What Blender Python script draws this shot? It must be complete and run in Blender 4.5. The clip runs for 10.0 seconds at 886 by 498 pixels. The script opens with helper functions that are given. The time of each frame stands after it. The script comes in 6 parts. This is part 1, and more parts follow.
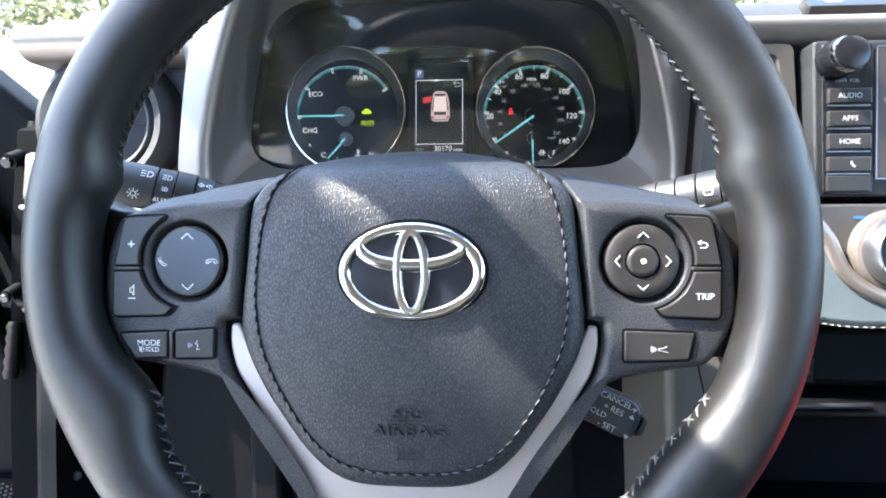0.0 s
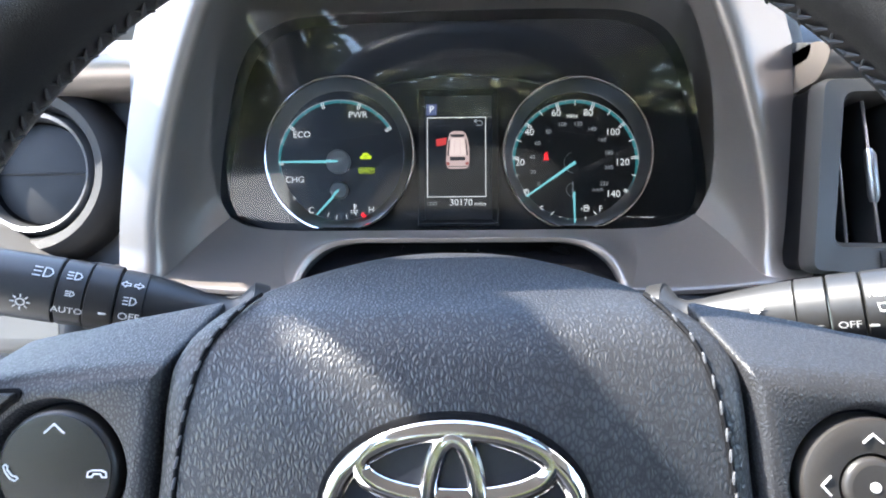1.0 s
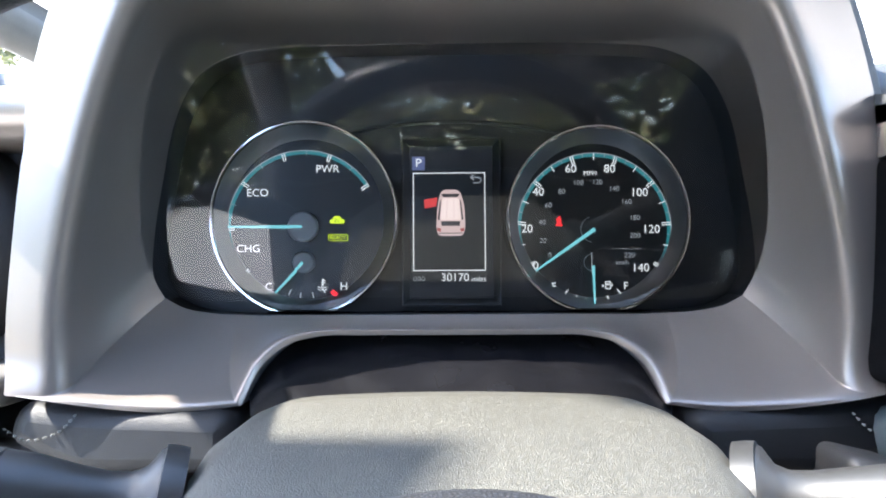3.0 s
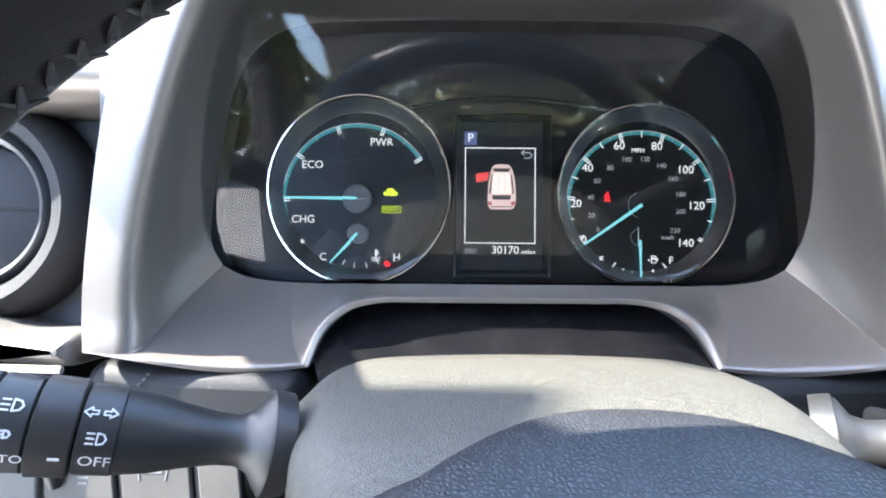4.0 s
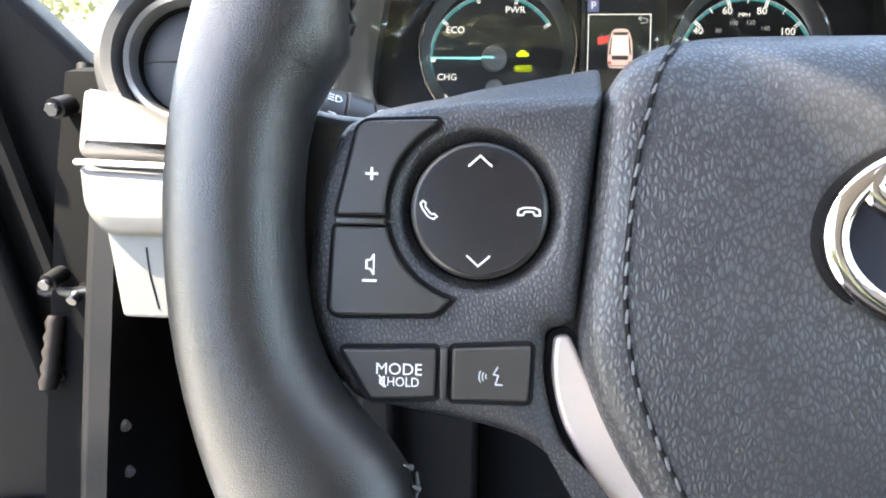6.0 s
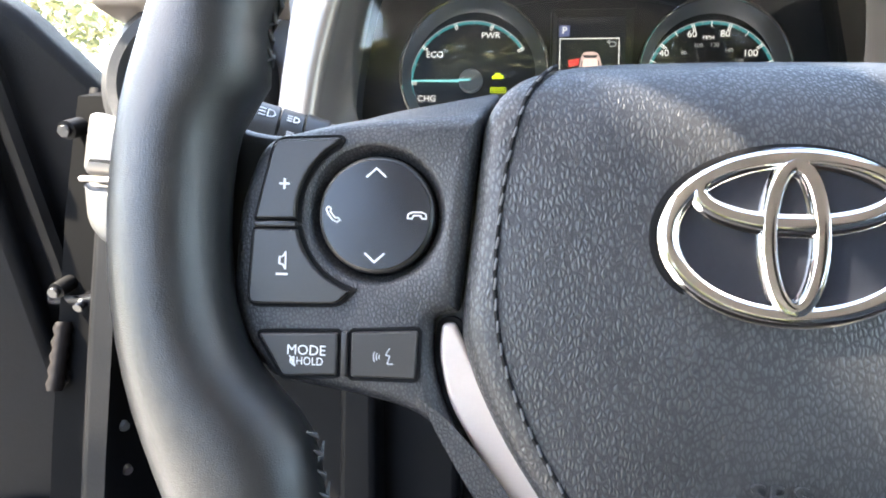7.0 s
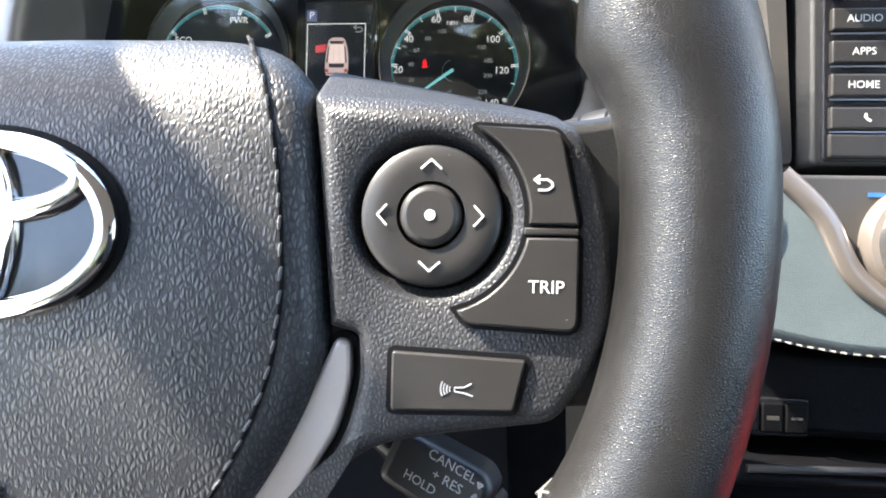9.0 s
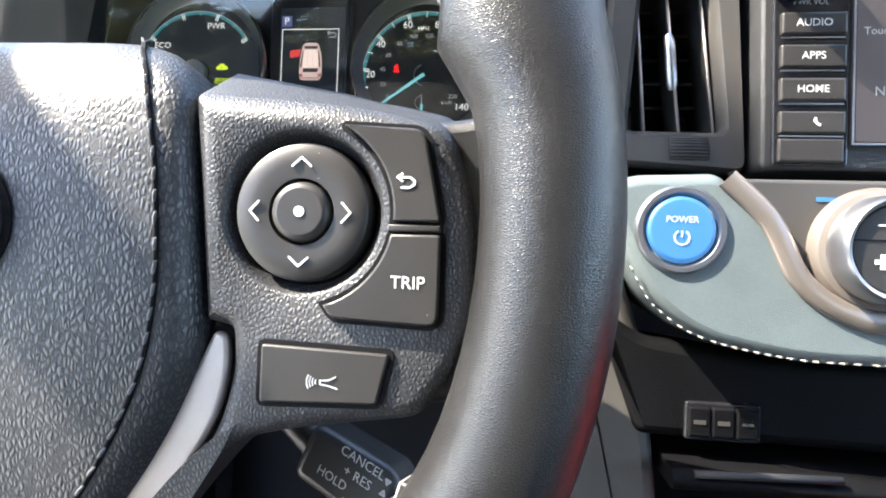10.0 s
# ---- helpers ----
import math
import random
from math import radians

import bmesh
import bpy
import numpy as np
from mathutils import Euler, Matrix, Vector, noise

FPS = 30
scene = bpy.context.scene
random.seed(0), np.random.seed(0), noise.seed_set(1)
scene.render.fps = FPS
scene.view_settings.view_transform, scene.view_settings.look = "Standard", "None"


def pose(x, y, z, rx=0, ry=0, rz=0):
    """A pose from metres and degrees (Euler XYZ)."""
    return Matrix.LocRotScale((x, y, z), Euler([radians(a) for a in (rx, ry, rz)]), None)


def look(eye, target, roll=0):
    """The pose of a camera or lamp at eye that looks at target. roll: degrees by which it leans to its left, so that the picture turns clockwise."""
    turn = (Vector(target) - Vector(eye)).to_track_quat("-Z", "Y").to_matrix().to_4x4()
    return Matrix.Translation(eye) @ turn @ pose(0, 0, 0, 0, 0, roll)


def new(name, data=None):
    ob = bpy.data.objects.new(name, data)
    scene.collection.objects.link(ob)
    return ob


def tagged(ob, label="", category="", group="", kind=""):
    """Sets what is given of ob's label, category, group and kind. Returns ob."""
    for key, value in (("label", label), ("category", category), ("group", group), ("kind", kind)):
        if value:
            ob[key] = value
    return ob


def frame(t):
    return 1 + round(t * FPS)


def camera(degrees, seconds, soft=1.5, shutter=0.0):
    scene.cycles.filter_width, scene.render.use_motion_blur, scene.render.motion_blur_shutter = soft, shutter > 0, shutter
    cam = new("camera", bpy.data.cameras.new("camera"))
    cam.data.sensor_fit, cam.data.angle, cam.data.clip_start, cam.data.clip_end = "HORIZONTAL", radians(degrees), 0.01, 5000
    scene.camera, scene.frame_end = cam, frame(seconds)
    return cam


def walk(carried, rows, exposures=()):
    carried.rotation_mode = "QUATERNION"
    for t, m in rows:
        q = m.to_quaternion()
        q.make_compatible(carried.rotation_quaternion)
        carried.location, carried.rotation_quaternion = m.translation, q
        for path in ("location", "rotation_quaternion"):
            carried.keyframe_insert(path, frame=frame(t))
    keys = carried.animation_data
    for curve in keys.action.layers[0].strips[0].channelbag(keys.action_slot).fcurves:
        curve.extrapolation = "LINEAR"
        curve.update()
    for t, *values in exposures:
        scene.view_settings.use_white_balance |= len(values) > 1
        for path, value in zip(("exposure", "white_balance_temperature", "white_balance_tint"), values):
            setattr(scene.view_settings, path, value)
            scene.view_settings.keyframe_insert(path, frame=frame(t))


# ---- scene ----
cam = camera(76.0, 10.0, 1.9)
RAKE, HUB = 24.0, 1.05
CAR = pose(0, 0, HUB, -RAKE, 0, 0)
PATH = [
    (0, (0.0312, -0.2669, 0.01), (-0.0848, 1.7295, -0.0222), -0.12),
    (0.5, (0.0142, -0.2042, 0.0229), (-0.0973, 1.7927, 0.0264), 0.09),
    (1, (0.0065, -0.1511, 0.0589), (-0.0948, 1.8462, 0.0835), -0.24),
    (1.5, (0.0042, -0.1114, 0.0884), (-0.0737, 1.8866, 0.1333), -0.17),
    (2, (-0.0005, -0.0843, 0.098), (-0.0604, 1.9134, 0.1739), -0.31),
    (3.5, (-0.0113, -0.0657, 0.1074), (-0.02, 1.9331, 0.1745), -0.08),
    (4, (-0.0433, -0.0754, 0.0934), (-0.0437, 1.9241, 0.1396), 0.46),
    (4.5, (-0.0744, -0.0935, 0.0655), (-0.0871, 1.9064, 0.0871), 1.09),
    (5, (-0.104, -0.1196, 0.0283), (-0.1402, 1.88, 0.0258), 1.43),
    (5.5, (-0.1099, -0.1323, 0.0008), (-0.1862, 1.8661, -0.024), 1.34),
    (5.7, (-0.1094, -0.1348, -0.0071), (-0.2057, 1.8627, -0.0295), 1.30),
    (6.8, (-0.0849, -0.1551, -0.0096), (-0.2892, 1.8345, -0.0148), 1.53),
    (7, (-0.0715, -0.1607, -0.0129), (-0.2792, 1.828, 0.0299), 1.51),
    (7.5, (-0.0141, -0.1696, -0.0086), (-0.2207, 1.8193, 0.0331), 1.23),
    (8, (0.0402, -0.1568, 0.0012), (-0.154, 1.8337, -0.0136), 0.97),
    (8.5, (0.0834, -0.145, -0.0017), (-0.0965, 1.8468, -0.0044), 1.14),
    (9, (0.1232, -0.1341, -0.0088), (-0.0566, 1.8577, 0.0046), 1.43),
    (9.5, (0.135, -0.1318, -0.0081), (-0.0663, 1.8579, 0.0141), 1.55),
    (10, (0.1584, -0.1332, -0.0101), (-0.0727, 1.8532, 0.0228), 1.96),
]
EXPOSURES = [(0.0, 3.75, 6350, 10), (0.5, 3.82, 6600, 10), (1.0, 3.74, 6400, 10), (2.0, 3.72, 6200, 10), (3.5, 3.82, 6400, 10), (4.0, 4.02, 6400, 10), (4.5, 4.36, 6900, 10), (5.0, 4.50, 7400, 10), (5.5, 4.48, 7700, 10), (7.0, 4.30, 7500, 10), (8.0, 3.88, 7200, 10), (8.5, 3.55, 6900, 10), (10.0, 3.76, 6900, 10)]
walk(cam, [(t, CAR @ look(eye, target, roll)) for t, eye, target, roll in PATH], EXPOSURES)

from mathutils import geometry

# ---------------------------------------------------------------- light
world = bpy.data.worlds.new("sky")
scene.world = world
world.use_nodes = True
SUN_CAR = Vector((0.87, 0.36, -0.993))            # the way the sunlight goes, in the wheel's own axes
SUN_WAY = (CAR.to_3x3() @ SUN_CAR).normalized()
sky = world.node_tree.nodes.new("ShaderNodeTexSky")
sky.sky_type, sky.sun_disc = "NISHITA", False
sky.sun_elevation = math.asin(-SUN_WAY.z)
sky.sun_rotation = math.atan2(-SUN_WAY.x, -SUN_WAY.y)
back = world.node_tree.nodes["Background"]
back.inputs["Strength"].default_value = 0.15
world.node_tree.links.new(sky.outputs[0], back.inputs["Color"])
sun = new("sun", bpy.data.lights.new("sun", "SUN"))
sun.data.energy, sun.data.angle, sun.data.color = 2.7, radians(0.53), (1.0, 0.95, 0.86)
sun.matrix_world = look((0, 0, 6), Vector((0, 0, 6)) + SUN_WAY)


# ---------------------------------------------------------------- materials
def material(name):
    m = bpy.data.materials.new(name)
    m.use_nodes = True
    return m, m.node_tree.nodes, m.node_tree.links, m.node_tree.nodes["Principled BSDF"]


def surface(name, colour, rough=0.5, metal=0.0, grain=0.0, size=0.001, pebble=False, wear=0.12, coat=0.0, spec=0.5, stretch=1.0, deep=0.0004, mottle=30.0, warped=0.9, flat=0.32, crease=1.0):
    """A painted, moulded or leather surface: base colour that varies at two scales, and a relief of that grain size in metres."""
    m, n, l, b = material(name)
    at = n.new("ShaderNodeTexCoord")
    big = n.new("ShaderNodeTexNoise")
    big.inputs["Scale"].default_value, big.inputs["Detail"].default_value = mottle, 5
    l.new(at.outputs["Object"], big.inputs["Vector"])
    fine = n.new("ShaderNodeTexNoise")
    fine.inputs["Scale"].default_value, fine.inputs["Detail"].default_value = 0.6 / size, 3
    l.new(at.outputs["Object"], fine.inputs["Vector"])
    both = n.new("ShaderNodeMath")
    both.operation = "MULTIPLY_ADD"
    l.new(fine.outputs["Fac"], both.inputs[0])
    both.inputs[1].default_value = 0.35
    l.new(big.outputs["Fac"], both.inputs[2])
    ramp = n.new("ShaderNodeMapRange")
    ramp.inputs["From Min"].default_value, ramp.inputs["From Max"].default_value = 0.45, 0.9
    ramp.inputs["To Min"].default_value, ramp.inputs["To Max"].default_value = 1 - wear, 1 + wear
    l.new(both.outputs[0], ramp.inputs["Value"])
    mix = n.new("ShaderNodeVectorMath")
    mix.operation = "SCALE"
    mix.inputs[0].default_value = colour
    l.new(ramp.outputs["Result"], mix.inputs["Scale"])
    l.new(mix.outputs["Vector"], b.inputs["Base Color"])
    gloss = n.new("ShaderNodeMapRange")
    gloss.inputs["From Min"].default_value, gloss.inputs["From Max"].default_value = 0.3, 0.7
    gloss.inputs["To Min"].default_value, gloss.inputs["To Max"].default_value = max(0.02, rough - min(0.06, wear * 0.3)), min(1, rough + min(0.06, wear * 0.3))
    l.new(big.outputs["Fac"], gloss.inputs["Value"])
    l.new(gloss.outputs["Result"], b.inputs["Roughness"])
    b.inputs["Metallic"].default_value = metal
    b.inputs["Specular IOR Level"].default_value = spec
    b.inputs["Coat Weight"].default_value = coat
    b.inputs["Coat Roughness"].default_value = 0.12
    if grain:
        where = n.new("ShaderNodeMapping")
        where.inputs["Scale"].default_value = (1 / size, 1 / size, stretch / size)
        warp = n.new("ShaderNodeVectorMath")
        warp.operation = "MULTIPLY_ADD"
        wob = n.new("ShaderNodeTexNoise")
        wob.inputs["Scale"].default_value = 0.35 / size
        l.new(at.outputs["Object"], wob.inputs["Vector"])
        l.new(wob.outputs["Color"], warp.inputs[0])
        warp.inputs[1].default_value = (size * warped,) * 3
        l.new(at.outputs["Object"], warp.inputs[2])
        l.new(warp.outputs["Vector"], where.inputs["Vector"])
        bump = n.new("ShaderNodeBump")
        bump.inputs["Strength"].default_value, bump.inputs["Distance"].default_value = grain, deep
        if pebble:
            cell = n.new("ShaderNodeTexVoronoi")
            cell.feature = "DISTANCE_TO_EDGE"
            cell.inputs["Scale"].default_value = 1.0
            l.new(where.outputs["Vector"], cell.inputs["Vector"])
            top = n.new("ShaderNodeMapRange")
            top.interpolation_type = "SMOOTHSTEP"
            top.inputs["From Max"].default_value = flat
            l.new(cell.outputs["Distance"], top.inputs["Value"])
            l.new(top.outputs["Result"], bump.inputs["Height"])
            # crease below 1 darkens the base colour there, in place of shade
            if crease < 1:
                tint = n.new("ShaderNodeMapRange")
                tint.inputs["To Min"].default_value = crease
                l.new(top.outputs["Result"], tint.inputs["Value"])
                worn = n.new("ShaderNodeVectorMath")
                worn.operation = "SCALE"
                l.new(mix.outputs["Vector"], worn.inputs[0])
                l.new(tint.outputs["Result"], worn.inputs["Scale"])
                l.new(worn.outputs["Vector"], b.inputs["Base Color"])
        else:
            cell = n.new("ShaderNodeTexNoise")
            cell.inputs["Scale"].default_value, cell.inputs["Detail"].default_value = 1.0, 2
            l.new(where.outputs["Vector"], cell.inputs["Vector"])
            l.new(cell.outputs["Fac"], bump.inputs["Height"])
        l.new(bump.outputs["Normal"], b.inputs["Normal"])
    return m


def leather(name, colour, size, rough=0.42, spec=0.5, deep=0.0004, crease=0.35, tall=0.75, mottle=35.0):
    """Grained vinyl or leather: domed pebbles of two sizes, parted by narrow creases whose shade is put into the
    colour, a little worn and shiny on top.
    """
    m, n, l, b = material(name)
    at = n.new("ShaderNodeTexCoord")
    wob = n.new("ShaderNodeTexNoise")
    wob.inputs["Scale"].default_value, wob.inputs["Detail"].default_value = 0.5 / size, 2
    l.new(at.outputs["Object"], wob.inputs["Vector"])
    warp = n.new("ShaderNodeVectorMath")
    warp.operation = "MULTIPLY_ADD"
    warp.inputs[1].default_value = (size * 0.9,) * 3
    l.new(wob.outputs["Color"], warp.inputs[0]), l.new(at.outputs["Object"], warp.inputs[2])
    heights, edges = [], []
    for k, (share, wide) in enumerate(((1.0, 0.46), (0.6, 0.34))):
        where = n.new("ShaderNodeMapping")
        where.inputs["Scale"].default_value = (1 / size / share, 1 / size / share, tall / size / share)
        where.inputs["Rotation"].default_value = (0, 0.35, 0)
        l.new(warp.outputs["Vector"], where.inputs["Vector"])
        cell = n.new("ShaderNodeTexVoronoi")
        cell.feature = "DISTANCE_TO_EDGE"
        cell.inputs["Scale"].default_value, cell.inputs["Randomness"].default_value = 1.0, 0.8
        l.new(where.outputs["Vector"], cell.inputs["Vector"])
        dome = n.new("ShaderNodeMapRange")
        dome.interpolation_type = "SMOOTHSTEP"
        dome.inputs["From Max"].default_value = wide
        dome.inputs["To Max"].default_value = (1.0, 0.12)[k]
        l.new(cell.outputs["Distance"], dome.inputs["Value"])
        heights.append(dome.outputs["Result"])
        edges.append(cell.outputs["Distance"])
    both = n.new("ShaderNodeMath")
    l.new(heights[0], both.inputs[0]), l.new(heights[1], both.inputs[1])
    bump = n.new("ShaderNodeBump")
    bump.inputs["Strength"].default_value, bump.inputs["Distance"].default_value = 0.9, deep
    l.new(both.outputs[0], bump.inputs["Height"])
    l.new(bump.outputs["Normal"], b.inputs["Normal"])
    big = n.new("ShaderNodeTexNoise")
    big.inputs["Scale"].default_value, big.inputs["Detail"].default_value = mottle, 5
    l.new(at.outputs["Object"], big.inputs["Vector"])
    wear = n.new("ShaderNodeMapRange")
    wear.inputs["From Min"].default_value, wear.inputs["From Max"].default_value = 0.3, 0.7
    wear.inputs["To Min"].default_value, wear.inputs["To Max"].default_value = 0.85, 1.15
    l.new(big.outputs["Fac"], wear.inputs["Value"])
    # base colour darkened along the pebble edges, as shade in the creases
    crease_shade = n.new("ShaderNodeMapRange")
    crease_shade.interpolation_type = "SMOOTHSTEP"
    crease_shade.inputs["From Max"].default_value = 0.24
    crease_shade.inputs["To Min"].default_value = crease
    l.new(edges[0], crease_shade.inputs["Value"])
    share = n.new("ShaderNodeMath")
    share.operation = "MULTIPLY"
    l.new(wear.outputs["Result"], share.inputs[0]), l.new(crease_shade.outputs["Result"], share.inputs[1])
    tone = n.new("ShaderNodeVectorMath")
    tone.operation = "SCALE"
    tone.inputs[0].default_value = colour
    l.new(share.outputs[0], tone.inputs["Scale"])
    l.new(tone.outputs["Vector"], b.inputs["Base Color"])
    shine = n.new("ShaderNodeMapRange")
    shine.inputs["To Min"].default_value, shine.inputs["To Max"].default_value = rough + 0.14, rough
    shine.inputs["From Max"].default_value = 0.3
    l.new(edges[0], shine.inputs["Value"])
    l.new(shine.outputs["Result"], b.inputs["Roughness"])
    sheen = n.new("ShaderNodeMapRange")
    sheen.inputs["From Max"].default_value = 0.26
    sheen.inputs["To Min"].default_value, sheen.inputs["To Max"].default_value = spec * 0.55, spec
    l.new(edges[0], sheen.inputs["Value"])
    l.new(sheen.outputs["Result"], b.inputs["Specular IOR Level"])
    return m


def dusted(m, amount=0.5, size=0.0035):
    """Scatters sparse pale dust specks over a material."""
    n, l = m.node_tree.nodes, m.node_tree.links
    b = n["Principled BSDF"]
    at = n.new("ShaderNodeTexCoord")
    cell = n.new("ShaderNodeTexVoronoi")
    cell.inputs["Scale"].default_value = 1 / size
    l.new(at.outputs["Object"], cell.inputs["Vector"])
    spot = n.new("ShaderNodeMath")
    spot.operation = "LESS_THAN"
    spot.inputs[1].default_value = 0.042
    l.new(cell.outputs["Distance"], spot.inputs[0])
    some = n.new("ShaderNodeSeparateColor")
    l.new(cell.outputs["Color"], some.inputs["Color"])
    few = n.new("ShaderNodeMath")
    few.operation = "LESS_THAN"
    few.inputs[1].default_value = amount
    l.new(some.outputs["Red"], few.inputs[0])
    both = n.new("ShaderNodeMath")
    both.operation = "MULTIPLY"
    l.new(spot.outputs[0], both.inputs[0]), l.new(few.outputs[0], both.inputs[1])
    mix = n.new("ShaderNodeMix")
    mix.data_type = "RGBA"
    mix.inputs["B"].default_value = (0.30, 0.29, 0.27, 1)
    l.new(both.outputs[0], mix.inputs["Factor"])
    old = b.inputs["Base Color"].links[0].from_socket
    l.new(old, mix.inputs["A"])
    l.new(mix.outputs["Result"], b.inputs["Base Color"])
    return m


def glow(name, colour, strength):
    m, n, l, b = material(name)
    b.inputs["Base Color"].default_value = (*[c * 0.3 for c in colour], 1)
    b.inputs["Roughness"].default_value = 0.5
    b.inputs["Emission Color"].default_value = (*colour, 1)
    b.inputs["Emission Strength"].default_value = strength
    return m


def clear(name, ior=1.45, tint=(1, 1, 1), rough=0.0):
    m, n, l, b = material(name)
    n.remove(b)
    f, t, g, x = n.new("ShaderNodeFresnel"), n.new("ShaderNodeBsdfTransparent"), n.new("ShaderNodeBsdfGlossy"), n.new("ShaderNodeMixShader")
    f.inputs["IOR"].default_value, g.inputs["Roughness"].default_value = ior, rough
    t.inputs["Color"].default_value = (*tint, 1)
    l.new(f.outputs[0], x.inputs[0]), l.new(t.outputs[0], x.inputs[1]), l.new(g.outputs[0], x.inputs[2])
    l.new(x.outputs[0], n["Material Output"].inputs["Surface"])
    return m


PAD = leather("pebbled_vinyl", (0.0232, 0.0244, 0.0275), 0.00125, 0.36, 0.66, 0.00015, 0.78, 0.5)
POD = leather("fine_pebbled_plastic", (0.0225, 0.0230, 0.0255), 0.0011, 0.38, 0.58, 0.00012, 0.8, 0.75)
HIDE = surface("smooth_leather", (0.0118, 0.0113, 0.0112), 0.34, spec=0.52, grain=0.75, size=0.0007, stretch=1.3, pebble=True, wear=0.25, deep=0.00005, mottle=40, flat=0.3)
THREAD = surface("grey_thread", (0.062, 0.064, 0.070), 0.6, grain=0.5, size=0.0004)
# one rim thread in two tones: dark as in shade, pale as in sun
SHADETHREAD = surface("shaded_rim_thread", (0.028, 0.028, 0.03), 0.45, grain=0.4, size=0.0004)
SUNTHREAD = surface("sunlit_waxed_thread", (0.12, 0.118, 0.115), 0.32, grain=0.4, size=0.0004)
WHITETHREAD = surface("white_thread", (0.17, 0.17, 0.16), 0.8, grain=0.5, size=0.0005)
KEY = dusted(surface("satin_black_button", (0.024, 0.0222, 0.021), 0.36, spec=0.38, grain=0.25, size=0.0004, wear=0.15, deep=0.00006), 0.35)
GLOSS = surface("gloss_black", (0.010, 0.010, 0.012), 0.22, wear=0.15)
# near-black for joints between parts, and for sheets that stand for deep shade
GAP = surface("black_gap_and_shade", (0.0035, 0.0036, 0.0045), 0.7, spec=0.12)
STEEL = surface("satin_silver_paint", (0.50, 0.44, 0.41), 0.36, metal=0.5, grain=0.12, size=0.0005, wear=0.05, deep=0.00005)
HOOD = surface("bronze_grey_satin_paint", (0.245, 0.214, 0.192), 0.32, metal=0.6, grain=0.1, size=0.0005, wear=0.02, deep=0.00004)
CHROME = surface("chrome", (0.70, 0.68, 0.665), 0.08, metal=1.0, wear=0.03)
VENTGREY = surface("taupe_vent_surround", (0.046, 0.043, 0.040), 0.4, grain=0.2, size=0.0007, wear=0.06, deep=0.00005)
DIALRING = surface("satin_grey_ring", (0.20, 0.205, 0.215), 0.34, metal=0.8, wear=0.05)
ENDGREY = surface("pale_grey_end_trim", (0.085, 0.083, 0.078), 0.5, grain=0.2, size=0.0007, wear=0.06, deep=0.00005)
DULLCHROME = surface("smoked_chrome", (0.36, 0.37, 0.39), 0.36, metal=1.0, wear=0.05)
STALK = surface("stalk_plastic", (0.021, 0.021, 0.021), 0.42, grain=0.3, size=0.0006, wear=0.2, deep=0.00008)
SHROUD = surface("dusty_shroud_plastic", (0.070, 0.068, 0.058), 0.5, grain=0.8, size=0.0009, pebble=True, wear=0.35, deep=0.0002, mottle=500)
DASH = surface("grained_dash_plastic", (0.055, 0.058, 0.065), 0.62, grain=0.6, size=0.0012, pebble=True, wear=0.2, deep=0.0002)
SOFT = surface("soft_dash_top", (0.05, 0.052, 0.054), 0.6, grain=0.6, size=0.0013, pebble=True, wear=0.15, deep=0.0002)
LOWER = surface("lower_dash_plastic", (0.013, 0.0135, 0.015), 0.55, grain=0.6, size=0.001, pebble=True, wear=0.25, deep=0.0002)
BEIGE = surface("warm_grey_trim", (0.060, 0.055, 0.049), 0.5, grain=0.3, size=0.0008, wear=0.1, deep=0.0001)
STITCHED = surface("soft_padded_vinyl", (0.095, 0.118, 0.122), 0.48, grain=0.45, size=0.001, pebble=True, wear=0.12, deep=0.00012)
BLACKPAD = surface("black_padded_vinyl", (0.010, 0.0105, 0.012), 0.5, spec=0.3, grain=0.45, size=0.001, pebble=True, wear=0.15, deep=0.00015)
BOOT = surface("black_vinyl_boot", (0.005, 0.005, 0.006), 0.24, spec=0.28, grain=0.3, size=0.006, wear=0.2, deep=0.0006)
FACE = surface("black_dial_face", (0.010, 0.011, 0.013), 0.45, grain=0.1, size=0.0005, wear=0.1, deep=0.00003)
PLATE = surface("black_cluster_plate", (0.007, 0.008, 0.010), 0.5, grain=0.3, size=0.0006, wear=0.1, deep=0.00006)
HUBGREY = surface("grey_needle_hub", (0.16, 0.17, 0.18), 0.4, wear=0.05)
WHITE = surface("white_print", (0.56, 0.56, 0.55), 0.5, wear=0.04)
GREYPRINT = surface("grey_print", (0.33, 0.34, 0.36), 0.5, wear=0.05)
SWITCHPRINT = surface("dull_grey_print", (0.16, 0.155, 0.15), 0.5, wear=0.05)
RUBBER = surface("black_rubber_seal", (0.0045, 0.0045, 0.005), 0.6, spec=0.15, grain=0.4, size=0.002, wear=0.3)
# jamb paint taken down to near black, in place of the shade there
BODY = surface("shaded_door_jamb_paint", (0.003, 0.0031, 0.0034), 0.85, spec=0.05, wear=0.25)
CLOTH = surface("grey_headliner", (0.22, 0.21, 0.195), 0.9, grain=0.5, size=0.0012, wear=0.08)
REDCLOTH = surface("red_cloth", (0.42, 0.014, 0.016), 0.8, grain=0.5, size=0.001, wear=0.15)
MAT = surface("black_carpet", (0.014, 0.014, 0.016), 0.95, grain=0.8, size=0.0025, wear=0.4, deep=0.001)
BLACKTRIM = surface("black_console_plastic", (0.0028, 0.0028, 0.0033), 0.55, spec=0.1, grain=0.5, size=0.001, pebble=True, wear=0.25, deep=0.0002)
MOULD = surface("moulded_black_vinyl", (0.024, 0.0252, 0.0282), 0.36, spec=0.5, wear=0.2)
